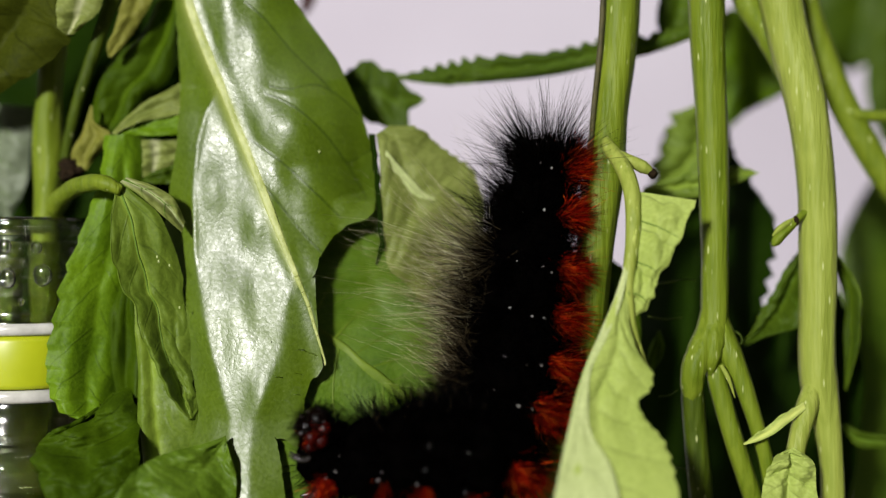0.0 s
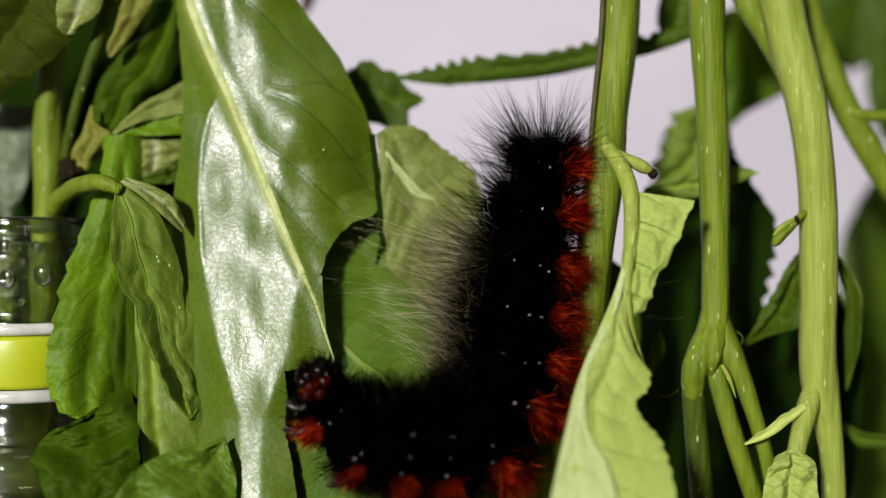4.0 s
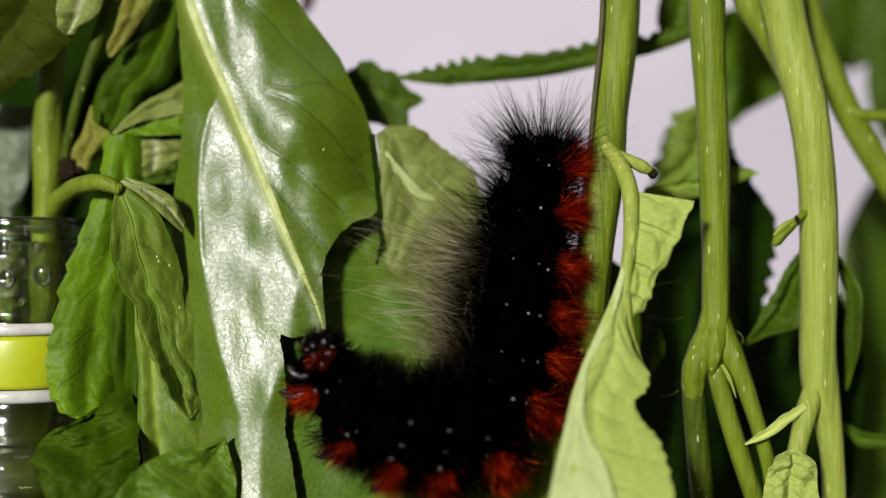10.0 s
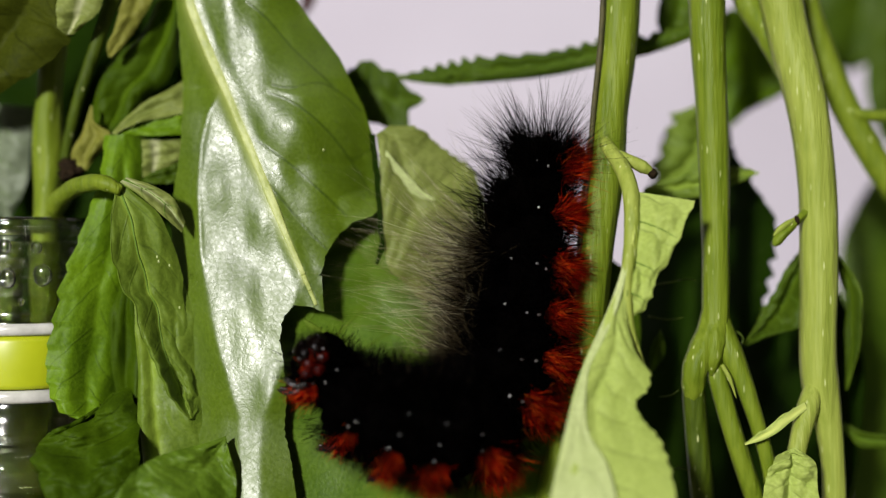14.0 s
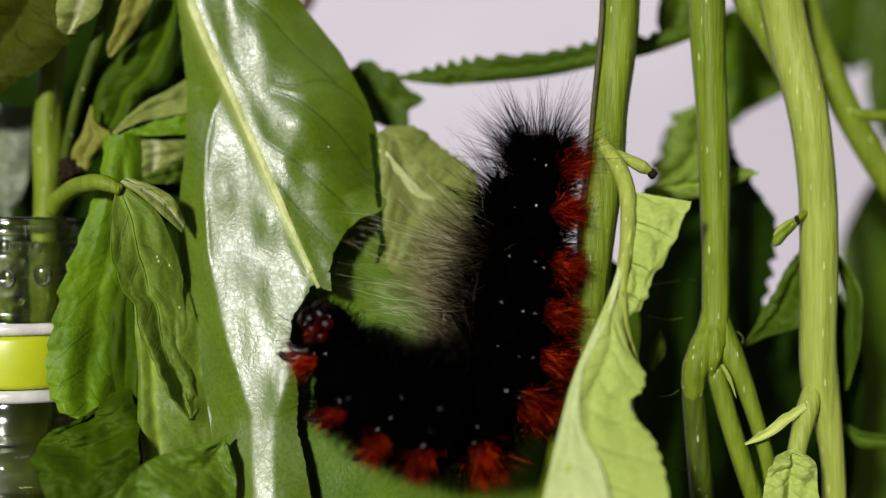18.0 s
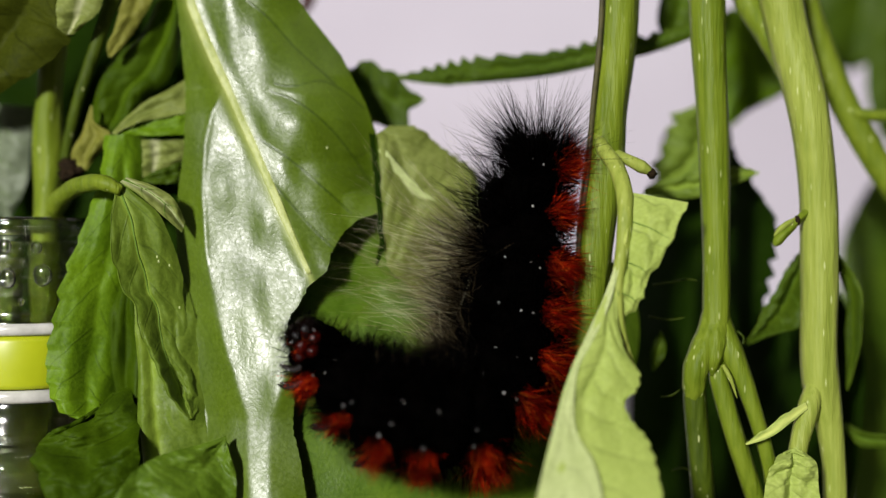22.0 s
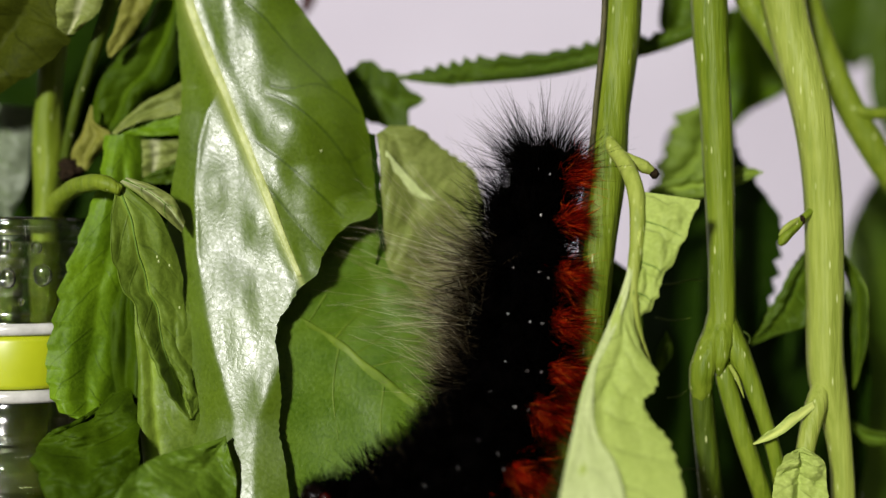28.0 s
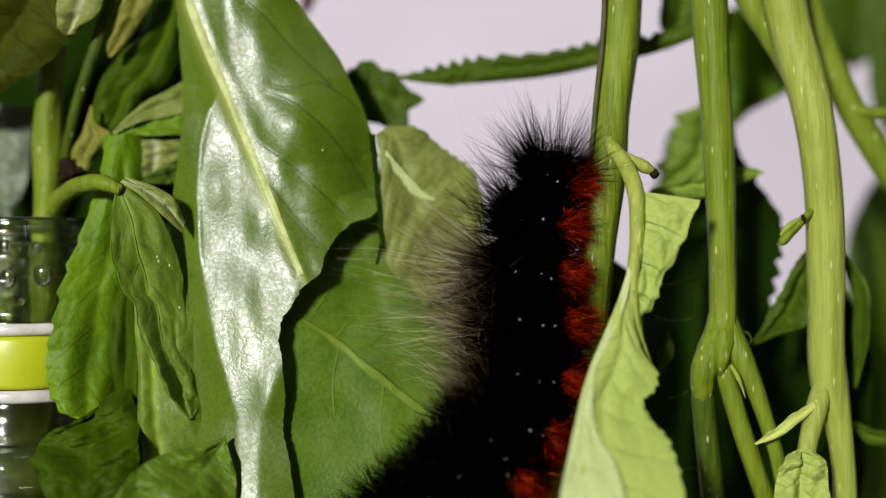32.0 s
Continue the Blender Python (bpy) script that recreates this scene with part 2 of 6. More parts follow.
def tube(points, radii, n=24, sides=12, ridges=0, depth=0.0, wobble=0.0, seed=0, flat=1.0):
    """A bent, tapered rod with closed ends, ribbed along its length if ridges is given."""
    line = curve(points, n)
    rad = np.interp(np.linspace(0, 1, n + 1), np.linspace(0, 1, len(radii)), radii)
    rnd = random.Random(seed)
    ph = rnd.uniform(0, 6)
    tang = np.gradient(line, axis=0)
    tang /= np.linalg.norm(tang, axis=1)[:, None] + 1e-9
    ref = np.array((0.0, 1.0, 0.0)) if abs(tang[0][1]) < 0.9 else np.array((1.0, 0.0, 0.0))
    pts, faces = [], []
    for i in range(n + 1):
        s = np.cross(tang[i], ref)
        s /= np.linalg.norm(s)
        w = np.cross(s, tang[i])
        for k in range(sides):
            a = 2 * math.pi * k / sides
            r = rad[i] * (1 + depth * math.cos(ridges * a) + wobble * math.sin(3.1 * i / n * 9 + ph + 2 * a))
            pts.append(line[i] + r * (math.cos(a) * s + math.sin(a) * w * flat))
    for i in range(n):
        for k in range(sides):
            a, b = i * sides + k, i * sides + (k + 1) % sides
            faces.append((a, b, b + sides, a + sides))
    faces.append(tuple(range(sides))[::-1])
    faces.append(tuple(n * sides + k for k in range(sides)))
    return pts, faces


def ball(centre, radii, rows=10, sides=16, lump=0.0, seed=0):
    rnd = random.Random(seed)
    pts, faces = [], []
    for i in range(rows + 1):
        th = math.pi * (i + 0.02) / (rows + 0.04)
        for k in range(sides):
            a = 2 * math.pi * k / sides
            g = 1 + lump * rnd.uniform(-1, 1)
            pts.append((centre[0] + radii[0] * g * math.sin(th) * math.cos(a), centre[1] + radii[1] * g * math.sin(th) * math.sin(a),
                        centre[2] + radii[2] * g * math.cos(th)))
    for i in range(rows):
        for k in range(sides):
            a, b = i * sides + k, i * sides + (k + 1) % sides
            faces.append((a, a + sides, b + sides, b))
    faces.append(tuple(range(sides)))
    faces.append(tuple(rows * sides + k for k in range(sides))[::-1])
    return pts, faces


def box(x0, x1, y0, y1, z0, z1, bevel=0.0):
    bm = bmesh.new()
    bmesh.ops.create_cube(bm, size=1)
    for v in bm.verts:
        v.co = Vector(((x0 + x1) / 2 + v.co.x * (x1 - x0), (y0 + y1) / 2 + v.co.y * (y1 - y0), (z0 + z1) / 2 + v.co.z * (z1 - z0)))
    if bevel:
        bmesh.ops.bevel(bm, geom=list(bm.edges), offset=bevel, segments=2, affect="EDGES")
    pts = [tuple(v.co) for v in bm.verts]
    faces = [tuple(v.index for v in f.verts) for f in bm.faces]
    bm.free()
    return pts, faces


def lathe(profile, cx, cy, sides=48):
    """Turns (radius, height) pairs about an upright axis."""
    pts, faces = [], []
    for r, z in profile:
        for k in range(sides):
            a = 2 * math.pi * k / sides
            pts.append((cx + r * math.cos(a), cy + r * math.sin(a), z))
    for i in range(len(profile) - 1):
        for k in range(sides):
            a, b = i * sides + k, i * sides + (k + 1) % sides
            faces.append((a, b, b + sides, a + sides))
    return pts, faces


class Blade:
    """A leaf between two edge lines that run from its base to its tip. Each half arches between rib and edge;
    teeth notch the edges; shape(u, v) gives a point of its upper face."""

    def __init__(self, a, b, rib=0.5, arch=1.2, fold=0.0, teeth=(0, 0), tooth=0.5, ripple=0.7, seed=0, nu=110, nv=36, facing=(0, -1, 0), thick=0.22, pleats=6, quilt=0.12, slant=0.16, rib_w=0.3):
        self.a, self.b, self.rib, self.arch, self.fold = a, b, rib, arch, fold
        self.teeth, self.tooth, self.ripple, self.seed = teeth, tooth, ripple, seed
        self.nu, self.nv, self.thick = nu, nv, thick
        self.pleats, self.quilt, self.slant, self.rib_w = pleats, quilt, slant, rib_w
        self.face = np.array(facing, float) / np.linalg.norm(facing)
        self.la, self.lb = curve(a, 240), curve(b, 240)

    def edge(self, line, other, u, count):
        i = min(u, 1) * 240
        k = min(int(i), 239)
        p = line[k] * (k + 1 - i) + line[k + 1] * (i - k)
        q = other[k] * (k + 1 - i) + other[k + 1] * (i - k)
        if count:
            s = (u * count + 0.35 * math.sin(7 * u + self.seed)) % 1.0
            out = (p - q) / (np.linalg.norm(p - q) + 1e-6)
            size = self.tooth * (0.75 + 0.35 * math.sin(13 * u + 2 * self.seed)) * min(1, 8 * u, 8 * (1 - u) + 0.15)
            p = p + out * size * ((s / 0.75) if s < 0.75 else (1 - s) / 0.25)
        return p

    def phase(self, u, v):
        """Which side vein runs nearest, as a number that passes one half on each vein; and how strongly the veins show there."""
        r = self.rib
        s = (r - v) / r if v < r else (v - r) / (1 - r)
        wander = 0.16 * noise.noise(Vector((u * 6, v * 4, 1.7 * self.seed)))
        return (u - self.slant * s ** 1.25) * self.pleats + wander + (0.45 if v > r else 0.0), min(1.0, 5 * s) * max(0.0, 1 - 0.75 * s), s

    def height(self, u, v, width):
        r = self.rib
        s = (r - v) / r if v < r else (v - r) / (1 - r)
        ends = min(1.0, 5 * u + 0.25, 5 * (1 - u) + 0.2)
        h = self.arch * math.sin(math.pi * min(s, 1) * 0.8) * ends + self.fold * s
        h += self.ripple * ends * noise.noise(Vector((u * 5 + self.seed * 3.7, v * 3 + self.seed, 0.3 * self.seed)))
        if self.pleats:
            h += self.quilt * ends * min(1, 4 * s, 3 * max(0, 1 - s) + 0.15) * (1.6 * abs(math.cos(math.pi * self.phase(u, v)[0])) ** 0.6 - 0.9)
            h -= 0.8 * self.quilt * math.exp(-(s * width * 0.5 / 0.5) ** 2)
        h += 0.14 * self.ripple * ends * noise.noise(Vector((u * 19 + self.seed, v * 10, self.seed)))
        return h

    def shape(self, u, v, lift=0.0):
        p, q = self.edge(self.la, self.lb, u, self.teeth[0]), self.edge(self.lb, self.la, u, self.teeth[1])
        w = np.linalg.norm(p - q)
        return p * (1 - v) + q * v + self.face * (self.height(u, v, w) * min(1, w / 3) + lift)

    def geo(self):
        nu, nv = self.nu, self.nv
        top, self.venation = np.zeros((nu + 1, nv + 1, 3)), np.zeros((nu + 1, nv + 1, 3))
        for i in range(nu + 1):
            u = i / nu
            p, q = self.edge(self.la, self.lb, u, self.teeth[0]), self.edge(self.lb, self.la, u, self.teeth[1])
            w = np.linalg.norm(p - q)
            for j in range(nv + 1):
                v = j / nv
                top[i, j] = p * (1 - v) + q * v + self.face * (self.height(u, v, w) * min(1, w / 3))
                ph, amp, s = self.phase(u, v)
                near = math.exp(-((v - self.rib) * w / (self.rib_w * (1.1 - 0.8 * u))) ** 2) if self.rib_w else 0.0
                self.venation[i, j] = (ph, amp if self.pleats else 0.0, near)
        return sheet(top, self.thick, self.face)

    def veins(self):
        """The venation of every point that sheet() makes: upper face, lower face and the two rings of the edge."""
        nu, nv, flat = self.nu, self.nv, self.venation.reshape(-1, 3)
        ring = edge_ring(nu, nv)
        return np.concatenate([flat, flat, flat[ring], flat[ring]])

    def rib_geo(self, radius=0.35, n=30, u0=0.0, u1=0.97, lift=0.05):
        pts = [self.shape(u0 + (u1 - u0) * i / n, self.rib, lift) for i in range(n + 1)]
        return tube(pts, [radius * 0.8, radius * 0.6, radius * 0.35, radius * 0.1], n * 2, 8, flat=0.6)

    def vein_geo(self, u, side, reach=0.16, radius=0.09, far=0.92, lift=0.02):
        n = 10
        pts = []
        for i in range(n + 1):
            s = i / n
            v = self.rib + ((1 - self.rib) if side > 0 else -self.rib) * far * s
            pts.append(self.shape(min(0.99, u + reach * s ** 1.25), v, lift))
        return tube(pts, [radius, radius * 0.8, radius * 0.3], 16, 6)


def edge_ring(nu, nv):
    ring = [j for j in range(nv + 1)] + [i * (nv + 1) + nv for i in range(1, nu + 1)]
    return ring + [nu * (nv + 1) + j for j in range(nv - 1, -1, -1)] + [i * (nv + 1) for i in range(nu - 1, 0, -1)]


def sheet(top, thick, face):
    """A closed thin solid whose upper face is the grid of points."""
    nu, nv = top.shape[0] - 1, top.shape[1] - 1
    du, dv = np.gradient(top, axis=0), np.gradient(top, axis=1)
    nor = np.cross(du, dv)
    nor /= np.linalg.norm(nor, axis=2)[:, :, None] + 1e-9
    if (nor.reshape(-1, 3) @ face).mean() < 0:
        nor = -nor
    low = top - nor * thick
    pts = np.concatenate([top.reshape(-1, 3), low.reshape(-1, 3)])
    m = (nu + 1) * (nv + 1)
    faces = []
    for i in range(nu):
        for j in range(nv):
            a = i * (nv + 1) + j
            faces.append((a, a + 1, a + nv + 2, a + nv + 1))
            faces.append((m + a, m + a + nv + 1, m + a + nv + 2, m + a + 1))
    ring = edge_ring(nu, nv)
    pts = np.concatenate([pts, pts[ring], pts[[m + a for a in ring]]])
    n = len(ring)
    for a in range(n):
        b = (a + 1) % n
        faces.append((2 * m + a, 2 * m + n + a, 2 * m + n + b, 2 * m + b))
    return pts.tolist(), faces


BLADES = {}


def rim(ob, side, material, radius=0.06):
    """A thin pale margin along one edge of a leaf."""
    bl = BLADES[ob.name]
    pts = [bl.shape(0.03 + 0.94 * i / 90, 0.004 if side < 0 else 0.996, 0.01) for i in range(91)]
    part("margin", tube(pts, [radius * 0.6, radius, radius * 0.6], 180, 6), material, ob, "thin pale leaf margin")


def drape(ob, points, lift=0.02, n=9):
    """Lays a line on a leaf: the points of its face that lie behind the line given."""
    bl = BLADES[ob.name]
    grid = np.array([bl.shape(i / 70, j / 50, lift) for i in range(71) for j in range(51)])
    out = []
    for q in curve(points, n):
        w = np.exp(-((grid[:, 0] - q[0]) ** 2 + (grid[:, 2] - q[2]) ** 2) / 0.5)
        deep = float((grid[:, 1] * w).sum() / (w.sum() + 1e-12))
        out.append((q[0], deep, q[2]))
    return out


def leaf(parent, a, b, material, label, rib_mat=None, veins=0, rib_r=0.35, vein_mat=None, vein_r=0.045, reach=0.16, origin=None, **kw):
    """A leaf as a part of its sprig, with its midrib and side veins as pieces of their own."""
    bl = Blade(a, b, **kw)
    ob = part("leaf", bl.geo(), material, parent, label, origin if origin is not None else a[0], venation=bl.veins())
    BLADES[ob.name] = bl
    if rib_mat:
        part("midrib", bl.rib_geo(rib_r), rib_mat, ob, "pale raised midrib")
    for i in range(veins):
        u = 0.06 + 0.78 * (i + 0.5) / veins
        for side in (-1, 1):
            part("vein", bl.vein_geo(u + 0.02 * side, side, reach, vein_r), vein_mat or VEIN, ob)
    return ob


# ---- the room: a table against a wall ----
def slab(name, dims, material, label="", category="", kind=""):
    ob = part(name, box(*dims), material, None, smooth=False)
    return tagged(ob, label, category, "", kind)


slab("floor", (-1500, 1500, -2600, 300, -790, -750), WOOD, kind="structure")
slab("ceiling", (-1500, 1500, -2600, 300, 1750, 1790), PLASTER, kind="structure")
slab("wall_south", (-1500, 1500, -2640, -2600, -750, 1750), PLASTER, kind="structure")
slab("wall_west", (-1540, -1500, -2600, 300, -750, 1750), PLASTER, kind="structure")
slab("wall_east", (1500, 1540, -2600, 300, -750, 1750), PLASTER, kind="structure")
slab("wall_north", (-1500, 1500, 300, 340, -750, 1750), WALL, "pale lilac white painted wall", "wall", "structure")
table = thing("table", (0, 0, -750), "brown wooden table pushed against the wall", "table")
part("tabletop", box(-500, 500, -350, 290, -30, 0, 3), WOOD, table, smooth=False)
for lx in (-460, 420):
    for ly in (-310, 210):
        part("leg", box(lx, lx + 40, ly, ly + 40, -750, -30, 2), WOOD, table, smooth=False)

# ---- bottle that holds the left sprig ----
BX, BY = -44.7, 8.0
bottle = thing("bottle", (BX, BY, 0), "clear glass bottle with a lime plastic collar, holding green stems", "bottle")
thread = []
for k in range(3):
    z = 91.7 - 2.55 * k
    thread += [(8.1, z + 0.85), (8.8, z + 0.45), (8.9, z), (8.75, z - 0.45), (8.1, z - 0.85)]
outer = [(15, 0.2), (16.5, 1.5), (16.5, 48), (16, 55), (13.5, 61), (10.6, 65), (10.4, 65.6), (10.8, 66.4), (11.0, 67.3), (10.95, 68.1), (10.6, 69.0), (10.0, 69.6), (9.3, 70.0), (9.1, 70.4), (9.35, 70.8), (9.3, 71.3), (8.8, 72.2),
         (8.6, 73.4), (8.6, 75.4), (7.4, 75.8), (7.4, 80.9), (8.4, 81.2), (8.45, 82.6), (8.15, 82.9), (8.1, 83.6), (8.1, 85)] + thread[::-1] + [(8.35, 92.9), (8.1, 93.3)]
inner = [(7.5, 93.2), (7.3, 91), (7.2, 78), (7.4, 72), (9.0, 64), (14.6, 56), (15.1, 48), (15.1, 3), (0.1, 2.5)]
glass = part("glass", lathe([(r * 0.86, z) for r, z in outer + inner], BX, BY), GLASS, bottle, "clear threaded glass")
part("collar", lathe([(6.5, 75.7), (7.65, 75.7), (7.8, 76.2), (7.8, 80.5), (7.65, 81.1), (6.5, 81.1), (6.5, 75.7)], BX, BY), LIME, bottle, "lime yellow plastic collar")
for z0, z1 in ((74.3, 75.6), (81.2, 82.4)):
    part("collar_rim", lathe([(7.45, z0), (7.9, z0), (8.15, z0 + 0.3), (8.15, z1 - 0.35), (7.85, z1), (7.45, z1), (7.45, z0)], BX, BY), WHITE_PLASTIC, bottle, "glossy whitish rim of the collar")

for bx, bz, br in ((-41.1, 87.3, 1.0), (-41.6, 90.1, 0.6), (-44.6, 90.2, 0.7), (-44.3, 87.0, 0.9), (-42.9, 88.8, 0.3), (-43.0, 84.6, 0.4), (-39.6, 84.9, 0.35), (-38.9, 86.4, 0.25)):
    by = BY - math.sqrt(max(0.0, 7.2 ** 2 - (bx - BX) ** 2))
    part("water_bead", ball((bx, by, bz), (br, br * 0.3, br * 1.1), 10, 14, 0.06, 3), GLASS, bottle, "clinging water bead")

# ---- left sprig ----
sprig = thing("plant_sprig", (BX, BY, 3), "green leafy sprig standing in the glass bottle", "plant")
SL = sprig
part("stem", tube([(-42.02, 9, 124.46), (-42.51, 9, 111.56), (-42.82, 9, 104.8), (-43.06, 9, 96.82), (-42.91, 8, 89.45), (-43.15, 8, 80.31), (-44.25, 8, 62.02), (-47.79, 8, 25.45), (-49.01, 8, -0.15)], [1.43, 1.43, 1.43, 1.43, 1.43, 1.37, 1.37, 1.37, 1.26], 110, 16, 5, 0.07, 0.12), STEM, sprig, "upright ribbed green stem")
part("stem", tube([(-48.03, 11, 92.25), (-47.91, 11, 90.69), (-47.42, 10, 88.2), (-47.54, 10, 85.11), (-47.3, 9, 80.23), (-47.54, 8, 62.02), (-49.62, 8, 25.45), (-50.22, 8, -0.15)], [1.26, 1.26, 1.26, 1.26, 1.26, 1.26, 1.26, 1.14], 50, 14, 5, 0.05, 0.03), STEM, sprig, "green stem inside the bottle neck")
part("side_stem", tube([(-33.12, 6, 120.06), (-35.04, 6, 116.46), (-37.11, 6.5, 111.14), (-39.4, 7.5, 105.24), (-41.28, 9, 99.28)], [0.8, 0.8, 0.74, 0.63, 0.51], 30, 10), STEM_DARK, sprig, "dark slanting side stem")
part("petiole", tube([(-42.51, 9, 94.24), (-39.64, 5, 95.89), (-36.24, 1, 96.68), (-33.66, -1, 96.52), (-32.24, -1, 95.84)], [1.14, 0.97, 0.91, 0.8, 0.57], 24, 12, 0, 0, 0.04), STEM, sprig, "curved leaf stalk")
part("node", cat(ball((-39.52, 6.5, 98.37), (1.2, 0.9, 0.95), 14, 18, 0.5, 3), ball((-40.28, 7, 99.01), (0.7, 0.6, 0.6), 10, 14, 0.5, 4), ball((-38.7, 6.6, 98.62), (0.6, 0.5, 0.55), 10, 14, 0.5, 9)), SOIL, sprig, "dark withered node")


def big_leaf():
    """The leaf that is being eaten: a broad blade hanging by its stalk, its left half flat and shiny."""
    def at(table, z):
        t = [q[1] for q in table][::-1]
        return float(np.interp(z, t, [q[0] for q in table][::-1]))

    def past(d, soft=0.5):
        return soft * math.log1p(math.exp(max(-30.0, min(30.0, d / soft))))

    def surface(x, z, lift=0.0):
        """A gently dished panel between two ridges; the margin curls back and the other half turns away."""
        xr = at(RIB_LINE, z)
        xl, xp = min(at(PANEL_LEFT, z), xr - 0.2), at(PANEL_RIGHT, z)
        y = -0.11 * (x + 20) - 0.0022 * (x + 20) ** 2 + 0.157 * (z - 87) - 0.00225 * (z - 87) ** 2
        y += 0.5 * past(xl - x, 0.15) + 0.42 * past(x - xp, 0.2 + 0.6 * min(1, max(0, (z - 95) / 6)))
        d = x - xr
        if d > 0:
            y += 0.012 * d * d - (0.7 - 0.4 * min(1, max(0, (z - 100) / 8))) * math.sin(math.pi * min(1, d / 11))
            y -= 0.22 * min(1, d / 2) * (1 - math.exp(-(crease_at(x, z) / 1.1) ** 1.5)) * (0.7 + 0.8 * abs(noise.noise(Vector((x * 0.2, z * 0.2, 4.0)))))
        y += 0.4 * noise.noise(Vector((x * 0.16, z * 0.12, 2.0))) + 0.2 * noise.noise(Vector((x * 0.38, z * 0.16, 11.0))) + 0.02 * noise.noise(Vector((x * 0.7, z * 0.22, 5.0))) + 0.006 * noise.noise(Vector((x * 1.6, z * 1.2, 8.0)))
        for bx, bz, size, tall in BUCKLES:
            y -= tall * math.exp(-((x - bx) ** 2 + (0.6 * (z - bz)) ** 2) / (2 * size * size))
        y -= 0.3 * math.exp(-((x - xr) / 0.9) ** 2) + 0.1 * min(1, max(0, (z - 86) / 6)) * math.exp(-((x - xl) / 0.22) ** 2)
        return np.array((x, y + 1.0 - lift, z))
    return at, surface


LEFT_EDGE = [(x, z) for x, _, z in [(-28.51, 0, 119.77), (-28.23, 0, 115.2), (-28, 0, 110.06), (-27.77, 0, 104.91), (-27.89, 0, 100.91), (-28.57, 0, 96.91), (-29.03, 0, 92.91), (-28.91, 0, 88.91), (-28.34, 0, 84.63), (-27.43, 0, 80.91), (-26.63, 0, 76.34), (-25.83, 0, 71.77), (-25.6, 0, 67.77), (-25.37, 0, 60.34)]]
RIGHT_EDGE = [(x, z) for x, _, z in [(-17.94, 0, 119.77), (-14.97, 0, 115.2), (-11.2, 0, 110.06), (-8.8, 0, 104.91), (-7.54, 0, 100.91), (-6.97, 0, 96.91), (-7.14, 0, 93.94), (-7.94, 0, 93.03), (-9.83, 0, 92.57), (-11.43, 0, 91.09), (-12.46, 0, 89.37), (-13.03, 0, 87.31), (-14.86, 0, 85.94), (-15.89, 0, 84.17), (-16.97, 0, 82.74), (-17.2, 0, 80.69), (-16.8, 0, 78.63), (-16.51, 0, 75.2), (-16.8, 0, 71.77), (-16, 0, 68.34), (-15.31, 0, 63.77), (-15.09, 0, 60.34)]]
FIRST_EDGE = [(x, z) for x, _, z in [(-10.51, 0, 92.06), (-12.46, 0, 90.06), (-13.03, 0, 88.34), (-12.91, 0, 85.77), (-12.63, 0, 82.34), (-12.11, 0, 78.63), (-13.03, 0, 77.6), (-13.83, 0, 75.77), (-14.06, 0, 73.49), (-14.51, 0, 71.2), (-15.09, 0, 67.77), (-15.09, 0, 66.06)]]
RIB_LINE = [(x, z) for x, _, z in [(-27.31, 0, 119.77), (-26.4, 0, 115.2), (-25.09, 0, 111.77), (-22.8, 0, 106.63), (-20.34, 0, 100.63), (-18.4, 0, 95.77), (-16.69, 0, 91.49), (-15.09, 0, 87.77), (-13.66, 0, 84.34), (-11.94, 0, 78.63), (-11.37, 0, 60.34)]]
BUCKLES = [(x, z, size, tall) for (x, _, z), size, tall in (((-19.6, 0, 113.2), 3.0, 0.7), ((-15.37, 0, 103.49), 2.2, 0.7), ((-12.8, 0, 96.34), 2.0, 0.5), ((-10.51, 0, 104.34), 2.2, 0.5), ((-23.89, 0, 96.06), 1.0, 0.3), ((-18.4, 0, 75.77), 1.2, 0.3), ((-18.8, 0, 92.63), 0.8, 0.2))]
PANEL_LEFT = [(x - 0.35, z) for x, _, z in [(-25.94, 0, 119.77), (-24.8, 0, 112.91), (-22.8, 0, 107.2), (-24.34, 0, 104.34), (-25.14, 0, 100.91), (-25.49, 0, 95.77), (-25.14, 0, 89.49), (-24.11, 0, 83.2), (-22.8, 0, 78.63), (-20.91, 0, 72.91), (-20.8, 0, 60.34)]]
PANEL_RIGHT = [(x, z) for x, _, z in [(-19.66, 0, 119.77), (-16.8, 0, 113.49), (-13.94, 0, 107.77), (-14.51, 0, 102.91), (-17.37, 0, 98.63), (-17.49, 0, 93.49), (-14.97, 0, 87.77), (-15.89, 0, 83.2), (-16.23, 0, 79.77), (-17.6, 0, 75.77), (-19.09, 0, 72.91), (-18.97, 0, 60.34)]]
SIDE_VEINS = [np.array([(x, z) for x, _, z in curve(q, 14)]) for q in (
    [(-20.23, 0, 101.49), (-18.63, 0, 100.46), (-16.23, 0, 98.63), (-13.94, 0, 96.57), (-10.51, 0, 93.14)],
    [(-18.4, 0, 106.06), (-17.14, 0, 105.6), (-15.77, 0, 104.91), (-12.46, 0, 102.17), (-10.06, 0, 98.91), (-8.11, 0, 95.49)],
    [(-17.94, 0, 106.86), (-17.09, 0, 106.63), (-16.23, 0, 106.51), (-13.03, 0, 107.09), (-10.97, 0, 106.06), (-8.91, 0, 104.23)],
    [(-20.51, 0, 115.66), (-18.8, 0, 114.17), (-15.66, 0, 110.51), (-12.69, 0, 107.66), (-11.66, 0, 106.63)],
    [(-18.17, 0, 96.34), (-16.23, 0, 93.94), (-13.94, 0, 91.2), (-11.94, 0, 89.2)],
    [(-10.06, 0, 98.91), (-8.23, 0, 100.23), (-6.63, 0, 101.49)])]


